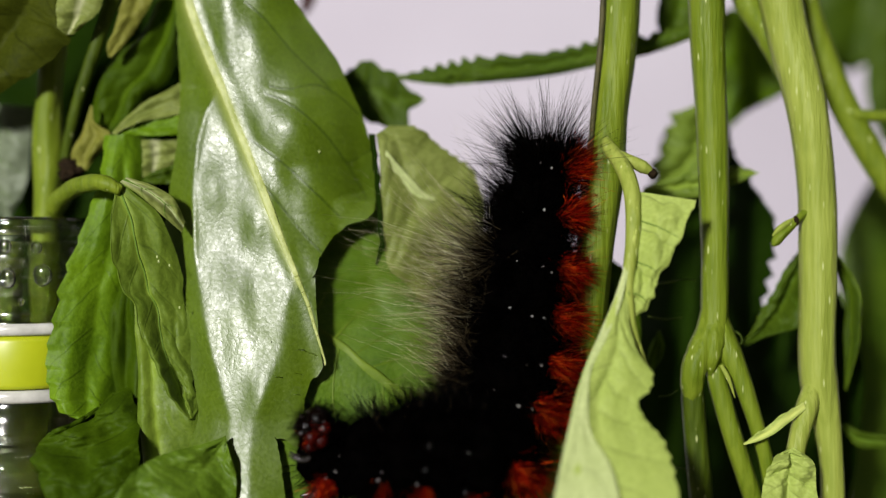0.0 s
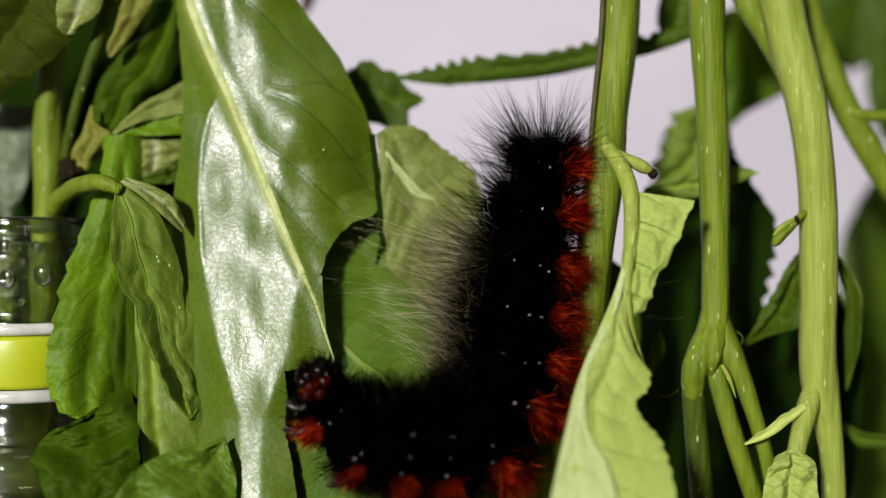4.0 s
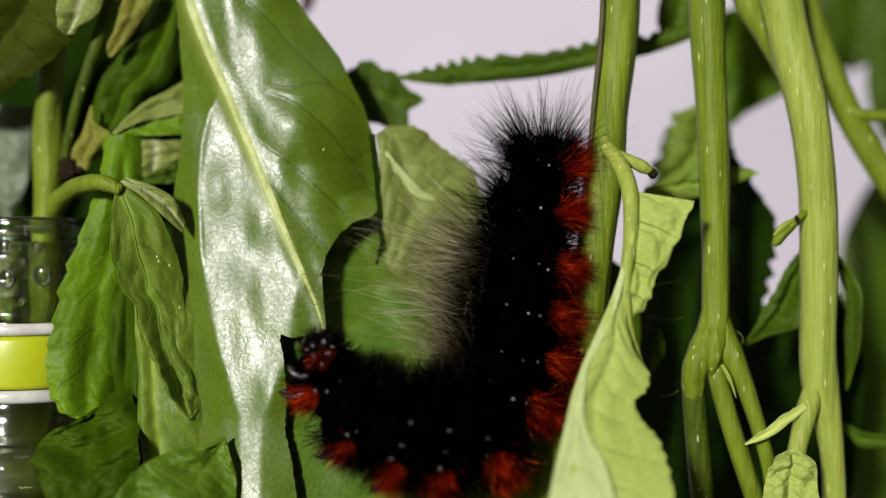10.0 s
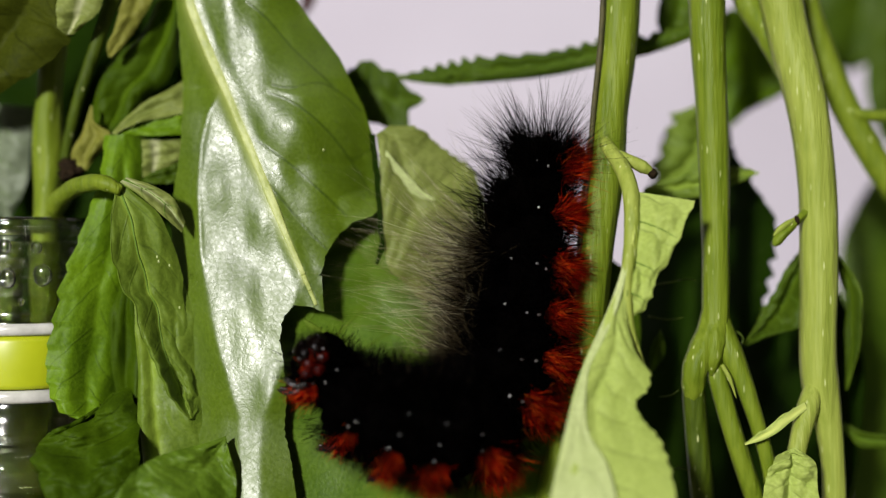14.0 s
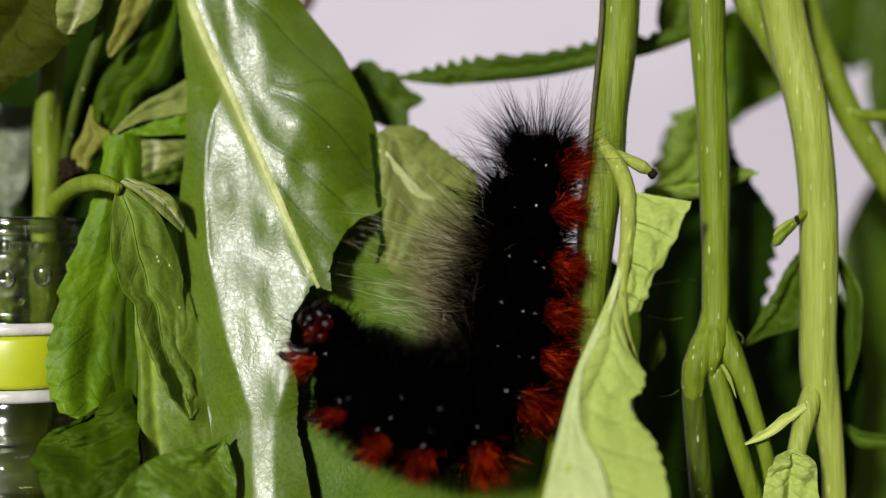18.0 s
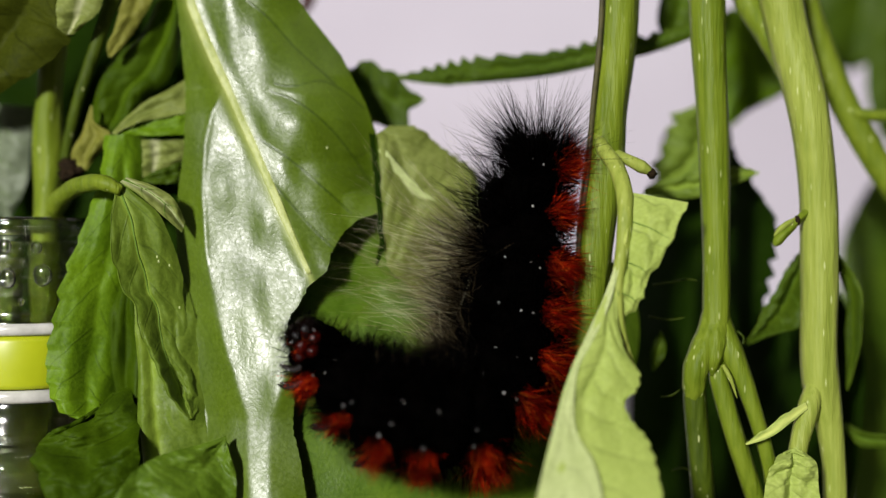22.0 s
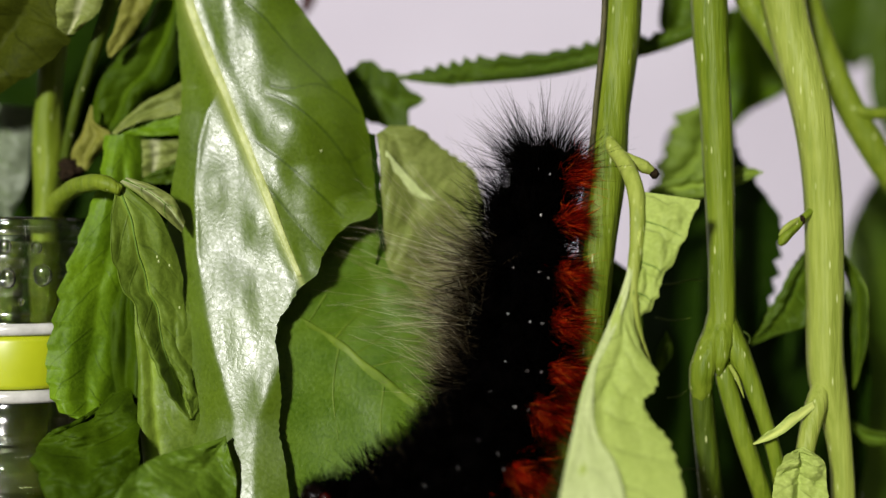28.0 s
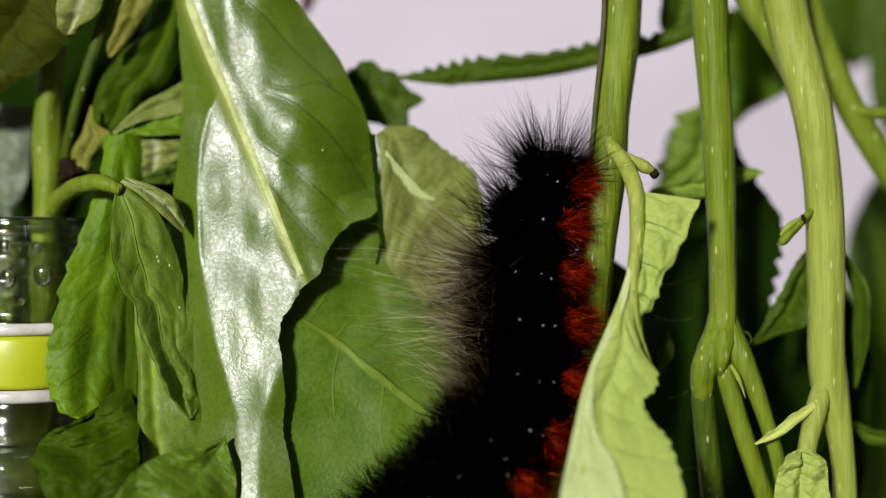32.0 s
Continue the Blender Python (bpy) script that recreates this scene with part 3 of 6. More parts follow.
def crease_at(x, z):
    """Distance from a place on the leaf to its nearest side vein."""
    best = 99.0
    for line in SIDE_VEINS:
        a, b = line[:-1], line[1:]
        t = np.clip((((x, z) - a) * (b - a)).sum(axis=1) / ((b - a) ** 2).sum(axis=1), 0, 1)
        best = min(best, float(np.hypot(*(a + t[:, None] * (b - a) - (x, z)).T).min()))
    return best


edge_at, skin_at = big_leaf()
PIVOT = (-23.94, 6, 121.86)


def build_big_leaf():
    zt, zb = 119.77, 60.63
    nu, nv = 260, 80
    top, venation = np.zeros((nu + 1, nv + 1, 3)), np.zeros((nu + 1, nv + 1, 3))
    for i in range(nu + 1):
        z = zt + (zb - zt) * i / nu
        xa, xb = edge_at(LEFT_EDGE, z), edge_at(RIGHT_EDGE, z)
        frac = min(1, max(0, (92.91 - z) / 0.8))
        xb += frac * (0.16 * noise.noise(Vector((z * 2.4, 3, 1))) + 0.07 * noise.noise(Vector((z * 8, 3, 4))))
        xa += 0.12 * noise.noise(Vector((z * 0.9, 9, 1)))
        xr = edge_at(RIB_LINE, z)
        broad = float(np.interp(z, (84, 90, 98, 104, 110, 119), (0.3, 0.6, 0.9, 1.1, 1.1, 0.8)))
        for j in range(nv + 1):
            x = xa + (xb - xa) * j / nv
            top[i, j] = skin_at(x, z)
            d = (x - xr) / (broad if x < xr else broad * 0.45)
            venation[i, j] = (0.5 + min(0.5, 0.3 * crease_at(x, z)), 1.0, 0.95 * math.exp(-d * d) if z > 84 else 0.0)
    flat, ring = venation.reshape(-1, 3), edge_ring(nu, nv)
    ob = part("leaf", sheet(top, 0.25, np.array((0, -1, 0))), LEAF_TOP, SL, "broad glossy green leaf with a large bitten notch", PIVOT, venation=np.concatenate([flat, flat, flat[ring], flat[ring]]))
    rib = [skin_at(edge_at(RIB_LINE, z), z, 0.0) for z in np.linspace(zt, 87.09, 40)]
    part("midrib", tube(rib, [0.5, 0.56, 0.54, 0.5, 0.4, 0.24], 90, 14, 3, 0.06, 0.06, flat=0.2), RIB, ob, "pale cream midrib")
    part("petiole", tube([skin_at(edge_at(RIB_LINE, zt), zt), (-27.02, 5, 125.18), (-29.04, 6, 132.06), (-34.68, 8, 135.17), (-41.77, 9, 124.15)], [1.03, 1.14, 1.26, 1.26, 1.37], 30, 10), STEM, ob, "leaf stalk")
    return ob


feast = build_big_leaf()


def build_shreds():
    """The part of the margin that gets eaten, in mouthfuls; each has its own edges and is a piece of the leaf."""
    made = []
    rows = np.linspace((-44.8, 0, 87.09)[2], (-44.8, 0, 70.91)[2], 12)
    for r in range(11):
        z0, z1 = rows[r], rows[r + 1]
        for c in range(2):
            nu, nv = 6, 6
            top = np.zeros((nu + 1, nv + 1, 3))
            for i in range(nu + 1):
                level = z0 + (z1 - z0) * i / nu
                z = level
                xa, xb = edge_at(RIGHT_EDGE, z), max(edge_at(RIGHT_EDGE, z) + 0.02, edge_at(FIRST_EDGE, z))
                mid = xa + (xb - xa) * (0.5 + 0.1 * math.sin(3 * z))
                lo, hi = (xa - 0.05, mid) if c == 0 else (mid, xb)
                for j in range(nv + 1):
                    x = lo + (hi - lo) * j / nv
                    wave = 0 if r == 0 and i == 0 else 0.9 * noise.noise(Vector((x * 0.45, level * 0.8, 7.0))) - 0.16 * (x - xa)
                    top[i, j] = skin_at(x, level + wave)
            centre = top.reshape(-1, 3).mean(axis=0)
            ob = part("leaf_mouthful", sheet(top, 0.24, np.array((0, -1, 0))), LEAF_TOP, feast, "", PIVOT)
            made.append((ob, Vector(centre), r, c))
        if r < 6:
            pts = [skin_at(edge_at(RIB_LINE, z), z, 0.0) for z in np.linspace(z0 + 0.05, z1 - 0.05, 5)]
            ob = part("rib_mouthful", tube(pts, [0.25 - 0.025 * r, 0.225 - 0.025 * r], 8, 10, flat=0.3), RIB, feast, "", PIVOT)
            made.append((ob, Vector(pts[2]), r, 1))
    return made


shreds = build_shreds()

# other leaves of the left sprig
leaf(SL, [(-35.64, 3.5, 101.94), (-35.61, 3, 98.26), (-36.83, 2, 93.25), (-37.86, 1.2, 89.77), (-38.79, 0.5, 86.33), (-39.54, 0, 82.34), (-40.25, -0.6, 78.69), (-39.78, -1, 75.89), (-38.13, -1.2, 73.37), (-35.87, -1.2, 72.52)], [(-31.67, 5, 102.08), (-31.55, 5, 98.39), (-31.79, 5, 93.33), (-32.14, 5, 89.76), (-32.62, 5, 86.19), (-33.21, 5, 82.02), (-33.67, 4.5, 78.2), (-33.93, 3.5, 75.36), (-34.02, 1.5, 72.99), (-34.8, 0, 72.23)], LEAF_MID, "long green serrated leaf", None, 0, 0.16, rib=0.56, arch=0.9, fold=-1.5, teeth=(13, 0), tooth=0.5, seed=1, nu=260, pleats=8, quilt=0.04, rib_w=0)
lance = leaf(SL, [(-32.87, -1, 95.84), (-32.98, -1.4, 92.32), (-32.59, -1.6, 88.93), (-32.05, -1.5, 86.56), (-30.64, -1.3, 84.12), (-30.1, -1.2, 81.29), (-29.35, -1, 79.74), (-28.33, -1, 77.87), (-27.36, -0.8, 75.58), (-26.5, -0.6, 74.02), (-25.51, -0.4, 72.86)], [(-31.9, -0.8, 96.3), (-28.56, 0.2, 93.21), (-27.47, 1.2, 90.06), (-26.87, 1.6, 86.58), (-26.45, 1.8, 83.1), (-26.1, 1.8, 80.2), (-25.83, 1.6, 77.9), (-25.49, 1.4, 76.18), (-25.24, 1, 74.79), (-25.08, 0.5, 73.7), (-25.26, 0, 72.91)], LEAF_SHEEN, "pointed green leaf on a curved stalk", VEIN, 0, 0.14, rib=0.4, arch=0.5, ripple=1.0, teeth=(9, 7), tooth=0.3, seed=2, nu=160, pleats=7, quilt=0.1)
rim(lance, -1, RIB_SOFT)
leaf(SL, [(-32.58, -0.4, 96.78), (-30.41, -0.4, 95.3), (-28.51, 0, 93.6), (-26.51, 0.5, 91.66)], [(-31.89, 0, 97.26), (-29.16, 0.3, 96.36), (-27.34, 0.6, 95.23), (-26.27, 1, 92.82)], LEAF_GREY, "small folded green leaf", VEIN, 2, 0.2, seed=3, nu=40, nv=10)
leaf(SL, [(-31.72, 2, 85.41), (-31.11, 1, 78.53), (-30.9, 0.6, 73.98), (-30.22, 0.2, 68.88), (-28.23, 0, 60.34)], [(-26.59, 3, 86.54), (-24.75, 2.6, 80.72), (-23.51, 2.2, 74.93), (-22.47, 1.6, 67.48), (-21.97, 1.4, 60)], LEAF_SHEEN, "light green leaf in the tuft", None, 0, 0.2, seed=4, rib=0.2, arch=0.9, ripple=1.2, pleats=0, rib_w=0.9)
leaf(SL, [(-37.56, -7, 65.57), (-38.65, -6, 67.69), (-39.71, -4.5, 69.43), (-40, -3, 70.67), (-39.16, -1.5, 71.72), (-37.37, 0, 72), (-35.67, 1, 72.66)], [(-31.71, -5, 65.14), (-30.27, -4, 67.68), (-29.88, -2.5, 69.91), (-30.37, -1, 71.92), (-31.33, 0.5, 73.99), (-32.75, 1.5, 75.59), (-34.51, 2, 74.95)], LEAF_EMERALD, "dark drooping green leaf", None, 0, 0.15, seed=5, rib=0.5, fold=-0.9, arch=0.7, ripple=2.4, teeth=(4, 0), tooth=0.5, pleats=5, quilt=0.16, rib_w=0)
leaf(SL, [(-21.41, -2.9, 71.54), (-24.29, -3.8, 70.74), (-26.23, -5, 70.4), (-27.58, -6.2, 70), (-28.71, -7.5, 69.38), (-29.84, -8.5, 68.12), (-30.94, -9.5, 66.11)], [(-21.3, -2.9, 70.82), (-20.53, -3.5, 68.97), (-20.18, -4.2, 66.78), (-20.37, -5, 65.14), (-22.82, -7, 64.49), (-25.7, -8.5, 64.83), (-28.62, -9.5, 65.32)], LEAF_BACK, "green leaf seen from above", None, 0, 0.15, seed=6, arch=0.2, ripple=1.2, pleats=6, quilt=0.1, rib_w=0)
leaf(SL, [(-30.77, 9.5, 119.05), (-33.42, 9, 112.79), (-35.98, 8.5, 110.38), (-37.3, 8, 107.43), (-37.91, 8, 104.38), (-37.06, 8, 102.25)], [(-28.1, 10, 119.16), (-28.85, 10, 112.35), (-30.09, 9.5, 108.25), (-32.5, 9, 106.34), (-34.14, 8.5, 103.52), (-36.21, 8, 102.13)], LEAF_EMERALD, "dark green leaf in shade", None, 0, 0.2, seed=7, rib=0.6, arch=1.0, fold=-0.8)
leaf(SL, [(-33.54, 6, 117.96), (-34.32, 6, 115.26), (-34.92, 6, 113.16), (-35.64, 6, 111.36), (-35.52, 6, 110.46)], [(-30.36, 7, 118.18), (-31.57, 7, 115.58), (-32.72, 7, 113.77), (-33.88, 6.6, 111.88), (-35.28, 6, 110.34)], LEAF_OCHRE, "narrow light green leaf", None, 0, 0.25, seed=8, arch=0.4, ripple=0.6, nu=40, nv=10, rib_w=0)
leaf(SL, [(-34.94, 5, 102.2), (-34, 5.5, 103.45), (-32.04, 6, 105.3), (-29.4, 6.5, 106.93), (-27.46, 7, 108.2)], [(-34.41, 4.6, 102.04), (-33.4, 4.8, 102.66), (-31.67, 5, 103.39), (-28.95, 5.6, 104.06), (-26.94, 6, 104.46)], LEAF_GREY, "pale folded side of a twisted leaf", None, 0, 0.6, rib=0.5, arch=0.3, seed=9, nu=40, nv=10, pleats=4, rib_w=0)
leaf(SL, [(-34.63, 5.4, 102.06), (-33.38, 5.4, 102.66), (-31.64, 5.6, 103.4), (-29.04, 6, 104.04), (-27.03, 6.4, 104.45)], [(-34.4, 5, 101.9), (-32.98, 5, 102.2), (-31.07, 5, 101.9), (-28.9, 5.4, 102), (-26.94, 6, 102.18)], LEAF_MID, "green lower side of a twisted leaf", None, 0, 0.6, rib=0.5, arch=0.3, seed=50, nu=40, nv=8, pleats=4, rib_w=0)
leaf(SL, [(-37.44, 6, 105.3), (-37.92, 6, 103.74), (-38.88, 6, 101.58), (-39.6, 6, 99.66), (-38.64, 6, 98.58)], [(-37.2, 6, 105.06), (-36.96, 5.6, 103.58), (-35.06, 5.2, 102.1), (-36.19, 5.4, 100.57), (-37.92, 6, 98.34)], LEAF_OCHRE, "yellowish olive base of a twisted leaf", None, 0, 0.3, rib=0.5, arch=0.5, fold=-0.6, seed=51, nu=40, nv=12, pleats=5, slant=0.4, rib_w=0)
leaf(SL, [(-31.85, 5.5, 101.53), (-31.79, 5.5, 100.22), (-31.73, 5.5, 98.9), (-31.79, 5.5, 97.59)], [(-27.46, 7, 101.79), (-27.46, 7, 100.7), (-27.76, 7, 99.62), (-28.18, 7, 98.89)], LEAF_GREY, "pale olive leaf fragment", None, 0, seed=10, nu=30, nv=14, arch=0.3, ripple=0.5, pleats=3, slant=0.5, quilt=0.1, rib=0.3, rib_w=0.4)
leaf(SL, [(-32.04, 6, 97.5), (-30.54, 6, 98.22), (-29.13, 6.4, 98.79), (-27.76, 7, 99.43)], [(-31.94, 5.6, 97.12), (-30.44, 5.6, 96.88), (-29.04, 6, 96.9), (-27.67, 6.6, 97.17)], LEAF_DEEP, "small dark leaf in the fold", None, 0, seed=47, nu=24, nv=8, rib_w=0)
# Emerald green here paints the shaded crease between two leaves.
leaf(SL, [(-33.01, 4, 90.06), (-34.86, 4.5, 82.94), (-35.57, 4.5, 75.83), (-35.07, 4, 69.98), (-33.03, 3, 59.6)], [(-31.77, 4, 89.47), (-31.18, 4, 82.97), (-30.82, 4, 75.89), (-30.72, 3.6, 70.05), (-30.46, 3, 59.6)], LEAF_EMERALD, "dark leaf painting shade in the fold of the tuft", None, 0, arch=0.8, ripple=1.5, seed=46, nu=40, pleats=0, rib_w=0)
leaf(SL, [(-39.05, 5, 119.82), (-39.64, 5, 113.87), (-38.99, 4.8, 112.4), (-40.58, 4.6, 110.23), (-44.14, 4.6, 107.74), (-50.24, 5, 104.94)], [(-42.75, 4, 119.58), (-46.29, 4, 118.99), (-49.84, 4, 116.63), (-52.2, 4, 112.5), (-53.38, 4, 108.95), (-54.14, 4.4, 106.05)], LEAF_OLIVE, "dark leaf above the bottle", None, 0, 0.2, seed=11, teeth=(9, 0), pleats=5, rib_w=0)
leaf(SL, [(-39.83, 3, 117), (-39.95, 3, 114.66), (-39.83, 3, 113.02), (-39.36, 3, 112.32)], [(-35.07, 4, 117.22), (-35.9, 4, 114.74), (-37.32, 4, 113.21), (-38.58, 3.5, 112.29)], LEAF_GREY, "pale leaf in the tuft", None, 0, seed=12, nu=30, nv=10, arch=0.5)
leaf(SL, [(-45.73, 13, 105.9), (-45.98, 13, 101.46), (-46.49, 13, 97.03), (-48.39, 13, 93.55)], [(-53.45, 13, 106.53), (-54.09, 13, 101.46), (-53.45, 13, 97.03), (-49.02, 13, 93.36)], LEAF_BLUE, "grey-green leaf behind the stem", RIB_DARK, 3, 0.12, seed=13)
# Dark sheets added behind the gaps to paint the shade inside the tuft.
leaf(SL, [(-40.84, 22, 123.88), (-48.96, 22, 121.17), (-53.01, 22, 115.76), (-57.07, 22, 109), (-58.42, 22, 99.53)], [(-30.7, 22, 123.88), (-25.97, 22, 111.71), (-27.32, 22, 100.89), (-36.11, 22, 92.77), (-53.01, 22, 91.42)], LEAF_SHADE_DARK, "dark sheet painting shade deep in the tuft", None, 0, seed=14)
leaf(SL, [(-32.44, 10, 101.82), (-36.77, 10, 96.87), (-39.25, 10, 89.44), (-40.49, 10, 80.16), (-39.87, 10, 70.25), (-36.15, 10, 57.87)], [(-28.1, 10, 101.82), (-23.77, 10, 92.54), (-20.06, 10, 85.11), (-18.82, 10, 77.68), (-19.44, 10, 69.01), (-21.91, 10, 57.87)], LEAF_SHADE_DARK, "dark sheet painting shade deep in the tuft", None, 0, seed=15)
# Added dark sheets; their colour darkens the view through the bottle.
leaf(SL, [(-48.96, 22, 93.45), (-61.13, 22, 87.36), (-70.59, 22, 77.9), (-70.59, 22, 68.43), (-66.54, 22, 54.91)], [(-42.87, 22, 93.79), (-36.78, 22, 86.01), (-34.76, 22, 76.54), (-35.43, 22, 67.08), (-39.49, 22, 54.91)], LEAF_SHADE_DARK, "added dark sheet behind the bottle", None, 0, seed=19)
leaf(SL, [(-73.86, 30, 95.79), (-79.57, 30, 88.64), (-81.71, 30, 78.64), (-81.71, 30, 67.21), (-79.57, 30, 54.36)], [(-51.71, 30, 95.79), (-51, 30, 87.21), (-51.71, 30, 77.21), (-51, 30, 67.21), (-51.71, 30, 54.36)], LEAF_SHADE_DARK, "added dark sheet behind the bottle", None, 0, seed=26)
# Added sheet; its colour darkens the glass below the collar.
leaf(SL, [(-51.99, 3.5, 74.06), (-51.86, 3.2, 69.53), (-51.86, 3.2, 59.55)], [(-41.17, 3.5, 74.06), (-41.07, 3.2, 69.53), (-41.07, 3.2, 59.55)], LEAF_OLIVE, "added dark sheet inside the bottle neck", None, 0, seed=49, nu=30, nv=14, arch=0.4, ripple=0.8, pleats=0, rib_w=0)
part("stalk", tube([(-14.73, 28, 127.42), (-16.07, 28, 123.9), (-16.84, 28, 121.08), (-17.34, 28, 119.25)], [1.2, 1.1, 0.9, 0.4], 14, 10), PROLEG, sprig, "reddish brown stalk end")
for sx, sy, sz in ((-28.38, -2.2, 89.21), (-28.22, -2.2, 88.77), (-26.5, -0.6, 84.09), (-27.38, -1.2, 88.36)):
    part("fleck", ball((sx, sy, sz), (0.1, 0.04, 0.14), 6, 8, 0.3, 5), LEAF_FLAP, lance, "pale fleck")
part("fleck", ball(skin_at(*(-12.78, 2, 100.05)[::2]), (0.16, 0.06, 0.13), 6, 8, 0.3, 6), LEAF_FLAP, feast, "pale fleck")
# leaves behind the caterpillar
pale = leaf(SL, [(-7.04, 5.2, 102.1), (-6.79, 5, 100.65), (-6.52, 4.4, 95.98), (-6.13, 3.8, 91.24), (-5.65, 3.6, 88.06), (-3.91, 4.4, 86.39), (-1.9, 4.8, 84.12)], [(-5.64, 6, 103.14), (-2.53, 6.5, 102.71), (-0.48, 7.2, 101.08), (1.34, 7.6, 99.66), (2.92, 7.8, 98.58), (4.13, 7.6, 95.83), (3.98, 6.6, 88.85)], LEAF_GREY, "pale green leaf behind the caterpillar", None, 0, seed=16, rib=0.42, arch=0.4, teeth=(0, 9), tooth=0.4, nu=160, pleats=7, slant=0.22, quilt=0.1, rib_w=0)
part("midrib", tube(drape(pale, [(-6.55, 5, 100.54), (-5.01, 5.2, 98.41), (-3.52, 5.4, 96.75), (-2.16, 5.8, 95.69), (-0.84, 6.2, 95.23)], 0.03), [0.35, 0.62, 0.66, 0.4, 0.08], 30, 12, 0, 0, 0.04, flat=0.14), LEAF_FLAP, pale, "broad whitish midrib")
mid = leaf(SL, [(-12.55, 5.5, 95.74), (-16.77, 4.4, 88.29), (-19.14, 2.2, 80.75), (-19.66, -0.4, 71.77), (-18.85, -3.6, 58.46)], [(-5.57, 7.2, 96.6), (-0.49, 9, 91.6), (6.51, 9, 85.15), (11.85, 7, 75.55), (15.24, 5, 56.73)], LEAF_BACK, "large green leaf behind the caterpillar", None, 0, seed=17, nu=120, nv=60, arch=0.5, ripple=1.1, pleats=0, rib_w=0)
part("midrib", tube(drape(mid, [(-16.37, 3.2, 83.72), (-11.42, 3.6, 80.52), (-7.9, 3.8, 77.56), (-2.3, 4, 73.23), (3.9, 4, 68.8)]), [0.11, 0.4, 0.57, 0.63, 0.57], 40, 10, 0, 0, 0.14, flat=0.2), RIB_SOFT, mid, "pale midrib")
for q in ([(-11.42, 3.6, 80.52), (-8.54, 4.6, 83.53), (-3.24, 6, 85.86)], [(-7.9, 3.8, 77.56), (-3.8, 4.8, 78.77), (0.36, 6, 79.86)], [(-10.83, 3.6, 80.05), (-11.33, 2.6, 75.46), (-10.67, 1.8, 70.34)], [(-6.13, 3.8, 76.21), (-6.38, 3, 71.32), (-5.17, 2, 66.82)], [(-14.02, 3.2, 82.31), (-11.49, 4.4, 86.21), (-8.01, 5.6, 89.16)], [(-2.3, 4, 73.23), (-2, 3.4, 69.49), (-0.53, 2.6, 64.95)], [(-9.36, 3.6, 78.88), (-5.58, 4.6, 81.16), (-0.84, 6, 82.86)]):
    part("vein", tube(drape(mid, q, 0.0), [0.12, 0.09, 0.05], 24, 6, flat=0.35), RIB_SOFT, mid)
leaf(SL, [(-7.69, 4.2, 102.12), (-7.32, 3.9, 99.2), (-6.95, 3.6, 95.65), (-6.69, 3.3, 92.41), (-6.57, 3.2, 90.06), (-7.04, 3.2, 88.42)], [(-7.11, 4.4, 102.03), (-6.85, 4, 98.92), (-6.54, 3.7, 95.65), (-6.29, 3.4, 92.41), (-6.17, 3.3, 90.06), (-6.81, 3.2, 88.24)], LEAF_SHADE_DARK, "withered leaf edge hanging down", None, 0, seed=18, nu=80, nv=6, teeth=(6, 5), tooth=0.16, arch=0.1, ripple=0.3, pleats=0, rib_w=0)

# ---- middle sprig, which the caterpillar holds on to ----
MS = thing("plant_sprig", (5.71, 5, -3.75), "upright green sprig with a pale curled leaf, gripped by the caterpillar", "plant")
part("stem", tube([(18.78, 4, 125.49), (18.3, 3.6, 112.42), (17.28, 3, 104.12), (16.67, 2.4, 98.22), (15.74, 2, 91.22), (15.28, 2, 85.41), (14.36, 2.6, 78.38), (12.99, 3.4, 71.25), (11.28, 4, 63.49), (8.69, 5, 38.87), (5.71, 5, -3.75)], [1.94, 1.94, 1.83, 2, 1.89, 1.71, 1.66, 1.6, 1.6, 1.6, 1.6], 80, 18, 6, 0.05, 0.02), STEM, MS, "ribbed green stem")
part("dark_strip", tube([(16.7, 2.6, 125.09), (16.29, 2.2, 112.17), (15.43, 1.8, 103.98), (14.9, 1.3, 98.14), (14.01, 1.1, 91.21), (13.74, 1.2, 85.44)], [0.29, 0.29, 0.29, 0.29, 0.29, 0.17], 40, 8), STRIP, MS, "thin dark brown strip along the stem")
part("bud", tube([(17.47, 1.5, 99.78), (18.82, 0.5, 99.07), (20.31, 0.5, 98.32), (21.12, 0.5, 97.86)], [0.63, 0.57, 0.69, 0.4], 16, 10), STEM_PALE, MS, "small side bud")
part("bud_tip", ball((21.27, 0.4, 97.63), (0.5, 0.5, 0.5), 8, 10, 0.15, 1), SOIL, MS, "dried dark bud tip")
CURL_PIVOT = (17.13, 1.5, 100.36)
curl_leaf_stalk = part("leaf_stalk", tube([(16.38, 2, 101.97), (16.87, 0.5, 100.27), (17.91, -1, 98.44), (18.55, -3, 95.91), (18.48, -4.5, 91.16), (17.88, -5.5, 86.78), (18.32, -5.5, 82.42), (19.77, -5, 78.28)], [0.34, 0.74, 0.86, 0.86, 0.74, 0.57, 0.4, 0.23], 48, 12), STEM_PALE, MS, "arched leaf stalk", CURL_PIVOT)
CU = curl_leaf_stalk
